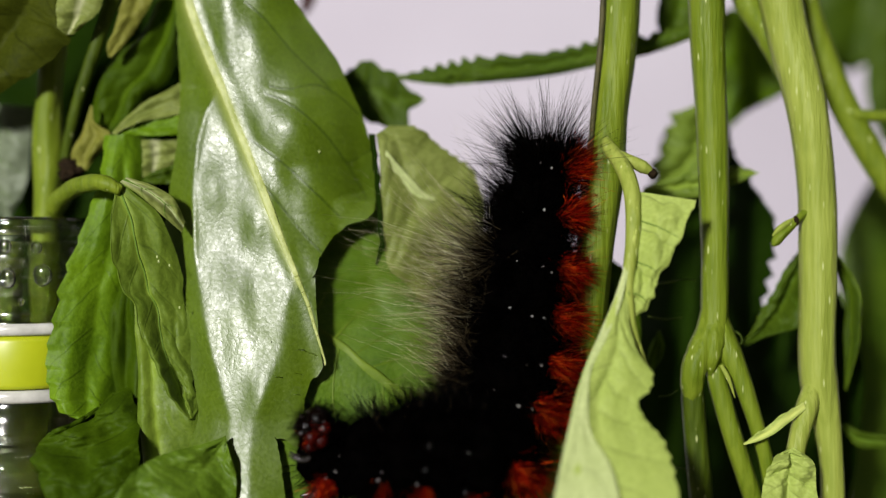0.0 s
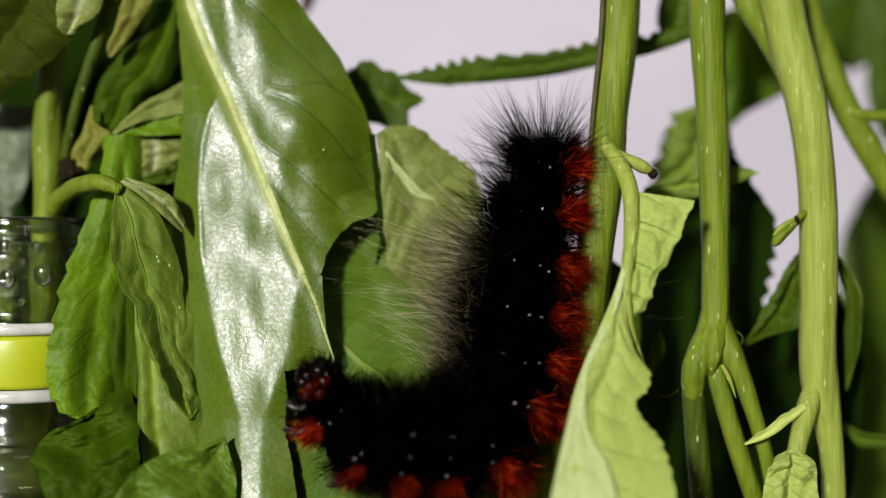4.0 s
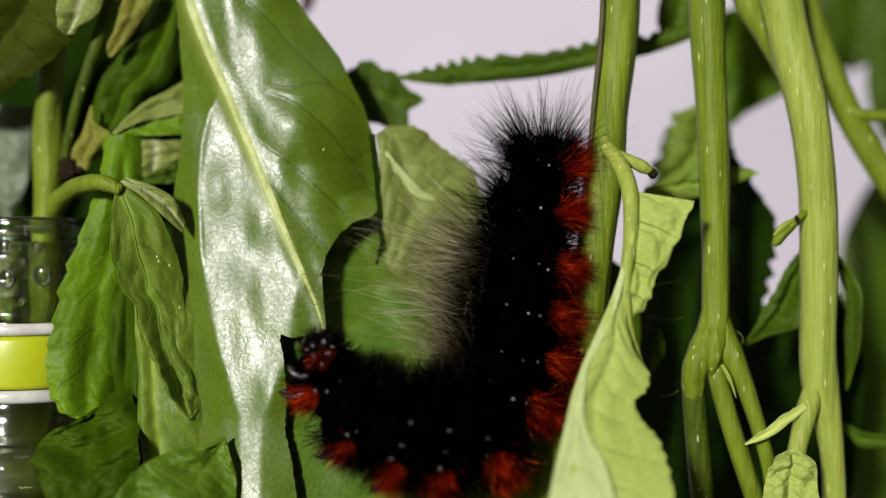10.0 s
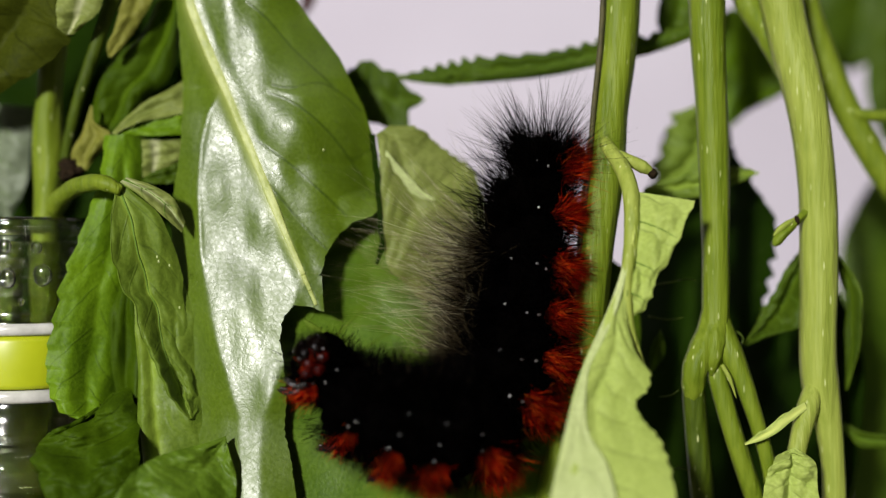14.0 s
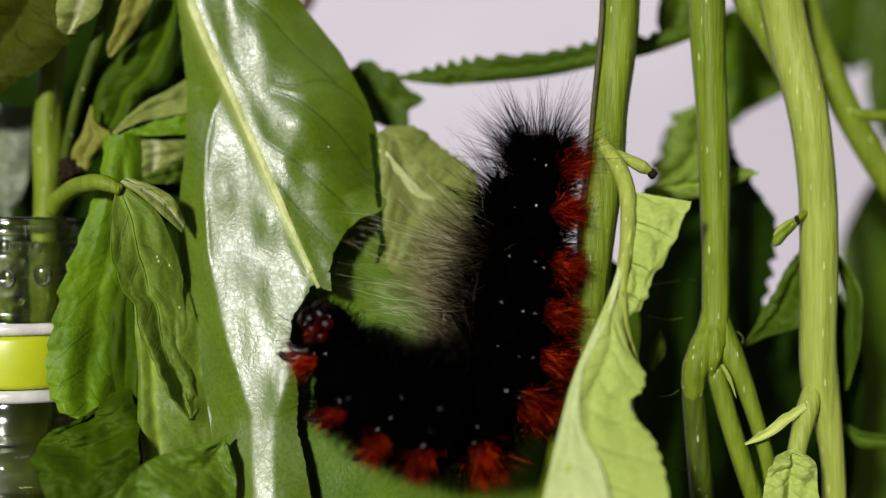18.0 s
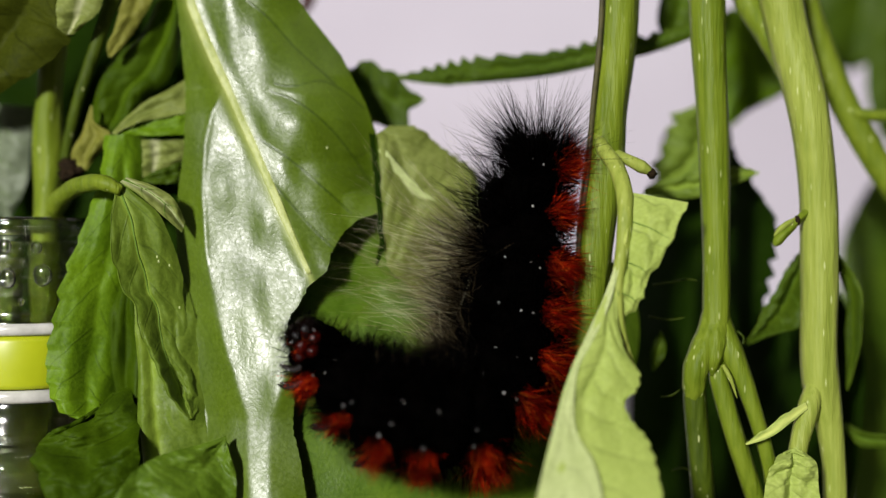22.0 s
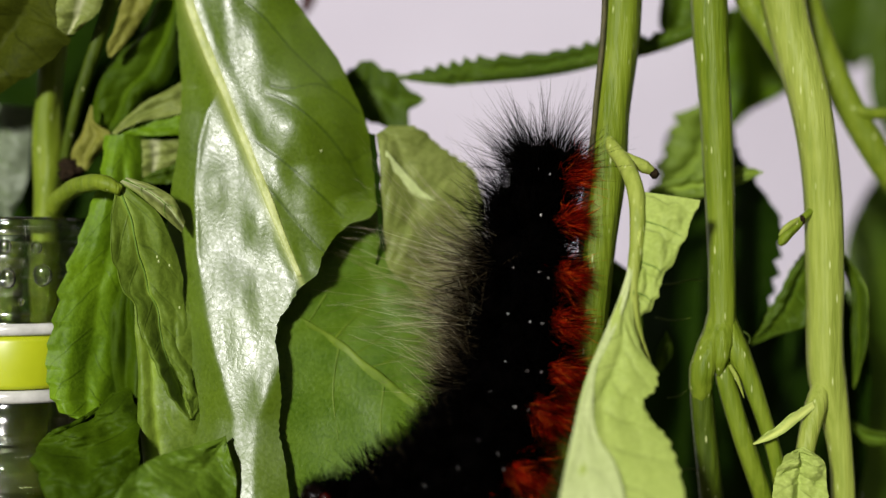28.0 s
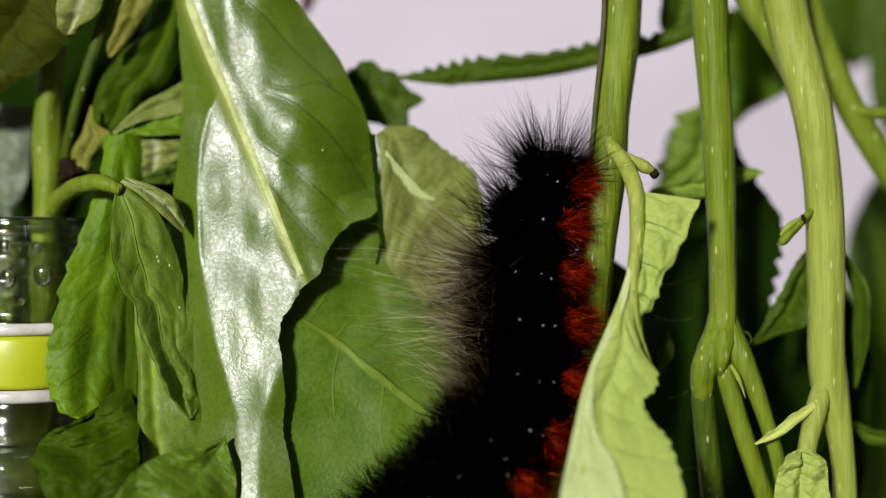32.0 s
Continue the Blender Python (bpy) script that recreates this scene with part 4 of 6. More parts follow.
leaf(CU, [(18.74, -3.2, 95.73), (18.64, -4.2, 92.26), (18.09, -5.2, 88.41), (17.79, -5.4, 85.69), (18.17, -5.4, 83.4)], [(24.64, -4.5, 94.73), (23.48, -4.8, 92.69), (22.19, -5.2, 89.78), (20.63, -5.4, 87.22), (19.96, -5.5, 85.15), (18.34, -5.4, 83.18)], LEAF_PALE, "pale folded upper part of the curled leaf", None, 3, vein_r=0.07, reach=0.1, rib=0.05, teeth=(0, 6), tooth=0.45, arch=0.6, seed=20, pleats=4, slant=0.12, quilt=0.3)
leaf(CU, [(17.18, -5.8, 86.79), (15.69, -6.8, 83.59), (13.36, -8.2, 78.87), (11.84, -10, 74.34), (11.13, -11.8, 69.96), (10.9, -14, 63.8)], [(17.87, -5.6, 86.79), (17.74, -6.4, 83.56), (18.48, -7.2, 80.28), (19.66, -7.8, 78.19), (19.27, -8.2, 76.64), (18.26, -8.5, 75.82), (18.82, -9, 74.09), (20.08, -9.6, 72.6), (20.84, -10.6, 70.52), (21.27, -11.6, 68.37), (21.76, -14, 63.8)], LEAF_PALE, "pale green underside of the curled leaf", None, 0, rib=0.35, arch=0.2, ripple=0.35, seed=21, nu=260, teeth=(0, 17), tooth=0.3, pleats=7, quilt=0.12, slant=0.1, rib_w=0)
leaf(CU, [(17.79, -5.4, 89.24), (16.35, -6.3, 85.18), (14.8, -7.4, 81.9), (13.38, -8.5, 78.9), (12.05, -10, 75.12), (11, -11.5, 71.45), (9.99, -13, 67.53), (9.11, -14.3, 63.88)], [(17.95, -5.8, 88.42), (16.82, -6.8, 84.39), (15.28, -7.8, 81.24), (13.89, -8.7, 78.66), (13.51, -9.6, 76.12), (13.68, -10.8, 73), (15.04, -11.8, 70.73), (16.39, -14.4, 63.9)], LEAF_FLAP, "whitish margin folded over the leaf", None, 0, seed=23, nu=110, nv=20, arch=0.1, ripple=0.2, pleats=5, quilt=0.05, rib_w=0, thick=0.1)
leaf(MS, [(15.54, 10, 90.99), (12.75, 10, 86.35), (10.59, 10, 78.92), (9.35, 10, 67.78), (9.04, 10, 57.87)], [(20.03, 9, 87.6), (21.25, 9, 82.69), (19.41, 9, 72.86), (15.73, 9, 66.72), (13.27, 9, 58.12)], LEAF_DEEP, "leaf beside the stem", None, 0, seed=22, nu=40)

# ---- right sprigs ----
RS = thing("plant_sprig", (30.96, 6, -4.5), "tall green sprigs with branching ribbed stems", "plant")
part("stem", tube([(27.06, 3, 125.2), (27.41, 3, 112.32), (27.94, 3, 101.19), (28.17, 3, 90.06), (28.17, 3, 85.37), (28.11, 3, 82.44), (27.89, 2.8, 80.12), (27.76, 3, 78.05)], [1.94, 1.77, 1.58, 1.4, 1.36, 1.42, 1.6, 1.0], 70, 18, 7, 0.045, 0.02), STEM, RS, "ribbed green stem with pale flecks")
part("node", cat(tube([(28.07, 3.3, 84.19), (27.51, 2.9, 81.57), (26.56, 2.3, 79.46), (25.82, 2.1, 77.56), (25.72, 2.5, 75.77), (25.93, 3.2, 73.93)], [1.1, 1.3, 1.38, 1.3, 1.16, 0.8], 50, 18, 7, 0.05, 0.02), tube([(28.21, 2.9, 83.04), (27.85, 2.1, 80.46), (27.53, 1.7, 78.58), (27.54, 2, 77.04)], [1.1, 1.2, 0.85, 0.25], 30, 18, 7, 0.06, 0.02)), STEM, RS, "stem node flaring into three branches")
# The darker stem green paints the shade this branch stands in.
part("branch", tube([(25.89, 3, 77.76), (25.89, 3, 74.83), (26.21, 3.4, 71.25), (26.85, 4.2, 65.81), (27.48, 6, 62.46), (28.79, 7, 38.05), (30.96, 6, -4.5)], [0.8, 1.2, 1.2, 1.22, 1.2, 1.14, 1.14], 70, 14, 5, 0.05), STEM_DARK, RS, "side branch, its shade painted as darker green")
part("branch", tube([(28.07, 2.8, 78.95), (28.18, 2.5, 76.93), (28.68, 2.4, 74.9), (29.84, 2.4, 70.82), (31.51, 3, 66.04), (32.83, 4, 62.6), (36.06, 6, 38.46), (38.16, 6, -4.5)], [0.8, 0.95, 1.0, 1.0, 1.0, 1.0, 1.03, 1.03], 60, 14, 5, 0.05), STEM, RS, "yellow-green side branch")
part("branch", tube([(28.44, 3.4, 83.89), (28.79, 2.9, 81.57), (29.58, 2.3, 79.28), (30.48, 1.9, 77), (31.35, 1.7, 74.41), (32.19, 1.8, 71.79), (33, 2, 69.14), (34.21, 3, 63.7), (36.67, 5, 38.87), (42.96, 6, -4.5)], [0.9, 1.2, 1.22, 1.02, 0.88, 0.8, 0.76, 0.76, 0.8, 0.8], 80, 14, 5, 0.05), STEM, RS, "curved side branch")
part("stipule", tube([(28.25, 0.6, 78.23), (28.9, 0.4, 76.99), (29.69, 0.6, 74.84)], [0.22, 0.24, 0.06], 14, 8), STEM_PALE, RS, "small pale stipule")
part("stem", tube([(33.72, 4, 125.49), (35.9, 4, 113.09), (37.72, 3, 104.7), (38.77, 3, 95.92), (38.89, 3, 86.54), (39.01, 3, 76), (39.83, 3, 71.9), (40.3, 3, 67.8), (40.41, 3, 59.6), (40.98, 4, 39.28), (41.76, 6, -4.5)], [2.51, 2.11, 2.06, 1.89, 1.89, 1.89, 1.37, 1.2, 1.2, 1.2, 1.2], 100, 18, 7, 0.045, 0.02), STEM_PALE, RS, "thick pale green stem")
part("branch", tube([(30.23, 8, 125.41), (32.67, 8, 116.88), (34.86, 6, 112.26), (36.52, 4.5, 107.84)], [1.26, 1.37, 1.49, 1.26], 24, 12), STEM, RS, "joining branch")
part("bud", tube([(37.71, 2.6, 94.03), (36.36, 1.6, 93.07), (35.32, 1.2, 92.14), (34.51, 1, 91.44), (33.94, 1, 90.75), (33.65, 1, 90.35)], [0.4, 0.36, 0.42, 0.46, 0.46, 0.2], 24, 12, 4, 0.14), STEM, RS, "small green bud")
part("bud_scale", tube([(36.02, 1.6, 93.07), (35.03, 1, 92.59), (34.2, 0.9, 92.02), (33.59, 1, 91.33)], [0.22, 0.34, 0.32, 0.08], 16, 10, 3, 0.1), STEM_PALE, RS, "pale scale over the bud")
part("bud_ring", ball((36.07, 1.4, 92.89), (0.36, 0.5, 0.44), 8, 12, 0.3, 4), SOIL, RS, "dark dried ring round the bud")

part("branch", tube([(38.96, 3.6, 78.58), (37.47, 1.8, 74.11), (36.18, 1, 70.47), (35.35, 0.5, 66.53), (35, 0.5, 60.22)], [0.46, 1.14, 0.97, 0.91, 0.91], 30, 12, 5, 0.04), STEM_PALE, RS, "leaf stalk")
leaf(RS, [(36.61, 0.5, 74.45), (34.34, 0, 73.2), (32.06, 0, 71.49), (30.4, 0, 70.29)], [(36.84, 0.5, 73.76), (34.74, 0, 72.23), (32.46, 0, 70.74), (30.46, 0, 70.17)], LEAF_PALE, "narrow pale leaflet", None, 0, seed=30, nu=24, nv=6, arch=0.2)
leaf(RS, [(34.79, -1, 69.94), (32.62, -1.5, 68.9), (31.8, -2, 66.46), (32.48, -2, 60.84)], [(35.19, -1, 70.11), (36.79, -1.5, 68.9), (36.97, -2, 66.18), (36.3, -2, 60.84)], LEAF_PALE, "small crumpled pale leaf", None, 0, seed=31, arch=0.9, ripple=1.4, quilt=0.25, rib_w=0)
part("stem", tube([(38.09, 12, 125.26), (41.23, 12, 113.95), (45.01, 12, 105.15), (48.78, 12, 98.55), (53.81, 12, 91.32), (57.58, 12, 61.15), (57.58, 12, -9)], [1.71, 1.6, 1.54, 1.49, 1.49, 1.49, 1.49], 50, 14, 6, 0.04), STEM, RS, "slanting green stem")
part("branch", tube([(43.62, 12, 106.53), (45.29, 11, 105.03), (48.91, 11, 104.66), (53.4, 11, 105.66)], [0.91, 0.74, 0.63, 0.63], 20, 10), STEM, RS, "side branch")
# This leaf stands in shade; the shade is put into its colour.
leaf(RS, [(30.73, 20, 107.4), (28.05, 28, 104.52), (26.99, 34, 98.14), (25.85, 36, 89.33), (24.22, 36, 76.7), (24.22, 36, 63.33), (24.96, 36, 51.45)], [(30.62, 18, 106.49), (34.46, 15, 97.78), (37.01, 14, 92.62), (36.24, 14, 88.15), (35.61, 15, 82.99), (33.91, 18, 76.92), (33.73, 20, 55.4)], LEAF_SHADE_DARK, "serrated leaf behind the stems, shade painted in its colour", RIB_DARK, 0, 0.1, seed=32, teeth=(7, 15), tooth=1.25, nu=260, nv=20, pleats=0)
# Lighter green paints this end as lit, next to the shade-coloured leaf.
leaf(RS, [(30.27, 17, 107.29), (27.47, 17, 105.4), (25.83, 17, 102.79), (24.53, 17, 97.24)], [(30.53, 17, 107.03), (33.01, 17, 103.11), (32.36, 17, 99.2), (26.49, 17, 96.26)], LEAF_SHEEN, "paler tip painting the lit end of a serrated leaf", None, 0, seed=45, nu=140, nv=20, teeth=(5, 0), tooth=1.3)
leaf(RS, [(21.87, 9, 96.7), (25.36, 8, 97.86), (28.4, 8, 98.41), (31.45, 8, 98.59), (34.01, 8, 98.29)], [(21.56, 9, 95.9), (25.36, 8, 95.42), (28.71, 8, 95.85), (32.06, 8, 97.25), (34.01, 8, 98.17)], LEAF_SHEEN, "small pointed leaf", None, 0, seed=33, nu=120, nv=14, teeth=(9, 0), tooth=0.35, arch=0.4)
leaf(RS, [(33.23, 26, 118.57), (32.95, 26, 114.4), (33.23, 26, 109.54), (34.9, 26, 104.53)], [(41.44, 26, 122.05), (42.27, 26, 116.49), (43.66, 26, 111.62), (36.01, 26, 105.92)], LEAF_MID, "leaf between the stems", None, 0, seed=34)
leaf(RS, [(49.97, 45, 130.94), (50.6, 45, 121.51), (52.33, 45, 116.01), (56.26, 45, 114.59)], [(67.26, 45, 130.94), (65.69, 45, 122.29), (61.76, 45, 117.58), (56.89, 45, 114.59)], LEAF_DEEP, "dark green leaf overhead", RIB_DARK, 3, 0.25, vein_mat=RIB_DARK, seed=35)
leaf(RS, [(60.64, 38, 126.19), (57.26, 38, 119.42), (56.13, 38, 113.4), (56.58, 38, 108.13), (58.38, 38, 104.37)], [(68.92, 38, 126.19), (68.92, 38, 118.67), (68.17, 38, 111.14), (65.16, 38, 106.63), (58.76, 38, 103.99)], LEAF_DEEP, "green leaf at the side", RIB_DARK, 3, 0.25, vein_mat=RIB_DARK, seed=36)
leaf(RS, [(60.02, 42, 101.19), (57.7, 42, 98.41), (55.7, 42, 94.86), (54.31, 42, 91.23), (53.69, 42, 83.91), (54.31, 42, 70.02), (55.23, 42, 54.59)], [(69.12, 42, 100.88), (70.66, 42, 91.62), (72.21, 42, 80.82), (72.21, 42, 70.02), (72.21, 42, 60.76), (70.66, 42, 49.96)], LEAF_BACK, "broad green leaf at the side", VEIN, 4, 0.3, seed=37)
fold = leaf(RS, [(38.58, 9, 90.06), (36.92, 9, 87.91), (35.08, 9, 84.53), (33.54, 9, 81.46), (32.56, 9, 79.5)], [(39.36, 6, 89.46), (39.67, 7, 85.22), (38.77, 8, 82.14), (35.72, 8, 80.92), (32.68, 9, 79.43)], LEAF_DEEP, "folded green leaf", VEIN, 4, 0.2, seed=38, rib=0.4, fold=0.8, teeth=(12, 0), tooth=0.25, nu=200)
rim(fold, -1, RIB_SOFT)
half = leaf(RS, [(41.81, 8, 89.15), (43.03, 8, 85.18), (43.03, 8, 80.31), (43.34, 8, 74.82)], [(41.97, 7, 89.33), (44.03, 7, 86.43), (44.51, 7, 81.59), (43.52, 8, 74.7)], LEAF_DEEP, "half of a folded green leaf", None, 0, 0.2, seed=39)
rim(half, 1, RIB_SOFT, 0.1)
# Near-black green paints the shade between the lower stems.
leaf(RS, [(37.84, 34, 81.27), (36.57, 38, 74.28), (32.09, 42, 65.39), (28.23, 42, 49.96)], [(44.41, 14, 84.96), (46.96, 14, 77.3), (46.33, 14, 67.09), (44.41, 14, 56.88)], LEAF_SHADE_DARK, "leaf low among the stems, shade painted in its colour", RIB_DARK, 0, 0.1, seed=40)
leaf(RS, [(43.25, 9, 71.33), (45.21, 9, 70.28), (47.67, 9, 69.91), (52.58, 9, 70.4)], [(43.25, 9, 70.4), (44.9, 9, 68.56), (47.67, 9, 68.25), (52.58, 9, 67.95)], LEAF_DEEP, "low green leaf", VEIN, 0, 0.2, seed=41, nu=30, nv=8)
leaf(RS, [(25, 16, 122.45), (24.67, 16, 118.56), (24.35, 16, 115.97), (25.13, 16, 113.25)], [(30.83, 16, 122.45), (30.18, 16, 118.56), (29.21, 16, 115.97), (25.39, 16, 112.86)], LEAF_DEEP, "leaf tip overhead", RIB_DARK, 0, 0.2, vein_mat=RIB_DARK, seed=42, nu=30, nv=8)
leaf(MS, [(28.14, 11, 115.77), (24.08, 11, 113.64), (17.21, 11, 112.65), (12.22, 11, 111.77), (4.11, 11, 110.78), (-0.25, 11, 109.9), (-5.24, 11, 109.09)], [(28.44, 11, 113.64), (23.45, 11, 111.77), (17.21, 11, 110.28), (12.22, 11, 109.27), (4.11, 11, 108.4), (-0.25, 11, 108.16), (-5.24, 11, 108.77)], LEAF_DEEP, "long serrated leaf seen edge on", RIB_DARK, 7, 0.15, vein_mat=VEIN, fold=-0.8, rib=0.55, seed=43, teeth=(19, 0), tooth=0.9, nu=260, nv=12, arch=0.4)
leaf(SL, [(-11.25, 12, 109.23), (-9.56, 12, 110.18), (-8.11, 12, 110.93), (-7.04, 12, 110.05), (-5.28, 12, 109.3), (-3.89, 12, 107.79), (-2.01, 12, 106.66)], [(-10.18, 12, 106.41), (-9.05, 12, 104.84), (-7.48, 12, 104.02), (-5.66, 12, 103.52), (-3.89, 12, 103.64), (-3.77, 12, 105.4), (-2.01, 12, 106.53)], LEAF_DEEP, "small dark leaf tip", RIB_DARK, 2, 0.15, vein_mat=RIB_DARK, seed=44, nu=110, nv=12, teeth=(6, 5), tooth=0.5, arch=0.4, ripple=0.4)

for q in ([(21.73, 4, 86.28), (23.97, 4, 86.58), (25.27, 4, 86.87), (26.45, 4, 86.69)], [(22.37, 3, 74.71), (23.43, 3, 74.83), (24.37, 3, 75.42)], [(23.74, 4, 66.91), (24.8, 4, 67.15), (25.86, 4, 66.68)], [(29.64, 4, 81.2), (30.5, 3.4, 81.36), (31.03, 3.2, 80.79), (30.74, 3.2, 79.97), (30.09, 3.4, 79.95)], [(21.38, 4, 82.97), (23.38, 4, 82.62), (25.04, 4, 82.86)]):
    part("tendril", tube(q, [0.1, 0.1, 0.08, 0.04], 18, 6), STEM_DARK, RS, "thin green tendril")
leaf(RS, [(21.96, 6, 77.16), (21.72, 6, 78.66), (22.2, 6, 80.22), (22.92, 6, 81.3)], [(22.32, 6, 77.1), (23.28, 6, 78.42), (23.52, 6, 79.98), (22.98, 6, 81.36)], LEAF_DEEP, "small dark leaflet", None, 0, seed=48, nu=40, nv=12, arch=0.4, pleats=0)


# ---- the caterpillar ----
def hair_geo(roots, ways, lengths, radius, sag, rnd):
    """Thin tapered hairs, each bent once or twice."""
    roots, ways, lengths = np.array(roots), np.array(ways), np.array(lengths)
    ways /= np.linalg.norm(ways, axis=1)[:, None]
    n = len(roots)
    side = np.cross(ways, rnd.normal(size=(n, 3)))
    side /= np.linalg.norm(side, axis=1)[:, None] + 1e-9
    other = np.cross(ways, side)
    bend = side * (lengths * sag * rnd.uniform(-1, 1, n))[:, None]
    pts = np.zeros((n, 7, 3))
    mid = roots + ways * (lengths * 0.55)[:, None] + bend * 0.35
    for k in range(3):
        a = 2 * math.pi * k / 3
        off = math.cos(a) * side + math.sin(a) * other
        pts[:, k] = roots + off * radius
        pts[:, 3 + k] = mid + off * radius * 0.75
    pts[:, 6] = roots + ways * lengths[:, None] + bend
    faces = []
    for i in range(n):
        o = 7 * i
        for k in range(3):
            a, b = o + k, o + (k + 1) % 3
            faces.append((a, b, b + 3, a + 3))
            faces.append((a + 3, b + 3, o + 6))
    return pts.reshape(-1, 3).tolist(), faces


CB = Vector((13.13, 2, 98.19))
caterpillar = thing("caterpillar", CB, "black woolly caterpillar with rust red side tufts, feeding on a leaf", "caterpillar")
ORIGIN[caterpillar.name] = Vector((0, 0, 0))
RADIUS = (2.3, 3.3, 4.2, 4.6, 4.7, 4.8, 4.8, 4.7, 4.3, 3.6, 2.8)
segments = []


def segment(k):
    """One ring of the body in its own space: x to the side with the red tufts, -x to the back, z towards the tail, -y outwards."""
    r = RADIUS[k]
    rnd = np.random.RandomState(40 + k)
    half = 3.9
    pts, faces = [], []
    rows, sides = 12, 28
    for i in range(rows + 1):
        s = -1 + 2 * i / rows
        rr = r * (1 - abs(s) ** 4 * 0.25) * (1 - 0.06 * math.cos(s * 7))
        if k == 0 and s > 0:
            rr = r * math.sqrt(max(0.02, 1 - s * s))
        elif i in (0, rows):
            rr *= 0.35
        for j in range(sides):
            a = 2 * math.pi * j / sides
            g = 1 + 0.04 * math.cos(8 * a) * math.cos(s * 3)
            pts.append((rr * g * math.cos(a), rr * g * math.sin(a), s * (half if k or s < 0 else 2.6)))
    for i in range(rows):
        for j in range(sides):
            a, b = i * sides + j, i * sides + (j + 1) % sides
            faces.append((a, b, b + sides, a + sides))
    faces.append(tuple(range(sides))[::-1])
    faces.append(tuple(rows * sides + j for j in range(sides)))
    seg = part("segment", (pts, faces), SKIN, caterpillar, "black velvety body ring")
    ORIGIN[seg.name] = Vector((0, 0, 0))

    def whorl(count, a0, a1, len0, len1, radius, spread, lean, sag, zspan=2.2, tail=0.0, fore=0.0, thin=False):
        roots, ways, lens = [], [], []
        for _ in range(count):
            # hairs fan out from warts that sit every 30 degrees round the ring
            a = math.radians(round(rnd.uniform(a0, a1) / 30) * 30 + rnd.normal() * 6)
            z = rnd.normal() * zspan * 0.3 + (0.9 if round(math.degrees(a) / 30) % 2 else -0.9)
            out = np.array((math.cos(a), math.sin(a), 0))
            roots.append(out * r * 0.92 + np.array((0, 0, z)))
            ways.append(out + rnd.normal(size=3) * spread + np.array((0, -fore, lean + tail * z)))
            lens.append(len0 + (len1 - len0) * (rnd.beta(1.2, 1.7) if thin else rnd.uniform()))
        return hair_geo(roots, ways, lens, radius, sag, rnd)

    up = (0.75, 0.35)[k] if k < 2 else (-0.1 if k < 9 else -0.3)
    part("black_hair", whorl(1300 if k < 10 else 1000, 0, 360, 1.6 if k < 10 else 0.6, (4.2 if k > 2 else 3.8) if k < 10 else 2.5, 0.036, 0.42, up, 0.05, 2.6, 0.12), BLACK_HAIR, seg, "short black hair", None, "stuff")
    if k < 8:
        part("dark_hair", whorl((260, 280, 170, 260, 260, 240, 180, 90)[k], 90, 250, 3.5 if k < 4 else 2.5, (8.5, 9.0, 8.0, 6.5, 6.0, 5.5, 4.5, 4.0)[k], 0.034 if k < 3 else 0.026, 0.36, up + (0.2 if k < 4 else 0.1), 0.06, 2.6, 0.2), BLACK_HAIR, seg, "long thin dark hair", None, "stuff")
    if k < 9:
        part("fringe", whorl(480 if k < 6 else 420, 165, 240, 1.4, 4.2, 0.028, 0.4, up * 0.6, 0.06, 3.0, 0.15), BLACK_HAIR, seg, "spiky black fringe on the back", None, "stuff")
    if k == 0:
        roots, ways, lens = [], [], []
        warts = []
        for q in range(24):
            th, ph = math.acos(1 - 0.95 * (q + 0.5) / 24), q * 2.4
            warts.append(np.array((math.sin(th) * math.cos(ph), math.sin(th) * math.sin(ph), math.cos(th))))
        for q in range(2200):
            out = warts[q % 24] + rnd.normal(size=3) * 0.1
            roots.append(out * np.array((r, r, 2.4)) * 0.88)
            ways.append(out + np.array((-0.1, 0, 0.2)) + rnd.normal(size=3) * 0.3)
            lens.append(rnd.uniform(3.5, 9.4) if q % 5 == 0 else rnd.uniform(0.6, 2.2))
        part("tail_hair", hair_geo(roots, ways, lens, 0.03, 0.04, rnd), BLACK_HAIR, seg, "long dark tail hair", None, "stuff")
    if 1 < k < 10:
        n = (0, 0, 150, 190, 190, 170, 90, 0, 0, 0)[k]
        long = (0, 0, 21, 21, 18, 13.5, 10.5, 8, 6, 4)[k]
        if n:
            part("long_hair", whorl(2 * n, 110, 172, long * 0.3, long * 1.05, 0.014, 0.42, 0.3 if k < 4 else 0.5, 0.5, 3.4, 0.05, 0.1 if k < 4 else -0.4, True), PALE_HAIR, seg, "long silky pale hair on the back", None, "stuff")
        if k < 5:
            part("guard_hair", whorl(n // 4, 110, 168, long * 0.4, long, 0.024, 0.24, 0.25 if k < 4 else 0.45, 0.4, 3.4, 0.05, 0.0 if k < 4 else -0.4), PALE_HAIR, seg, "stout pale guard hair", None, "stuff")
        part("brown_hair", whorl(300 if k < 6 else 60, 112, 215, 3.0, long * 0.5, 0.022, 0.36, 0.05, 0.1, 3.0, 0.05, 0.0 if k < 4 else -0.3), BROWN_HAIR, seg, "brownish hair", None, "stuff")
    # red tufts on the flank, fanned from warts: dark at the root, a few bright long hairs
    size = 0.68 if k > 8 else 0.85 if k > 6 else 1.15
    front = -46 if k > 4 else -34
    for ang, n, l0, l1, way in ((front, 480, 0.7, 3.6, (1.0, -0.3)), (-12, 700, 0.8, 5.0, (1.0, -0.05)), (16, 560, 0.8, 5.2, (1.0, 0.2))):
        a = math.radians(ang)
        out = np.array((math.cos(a), math.sin(a), 0))
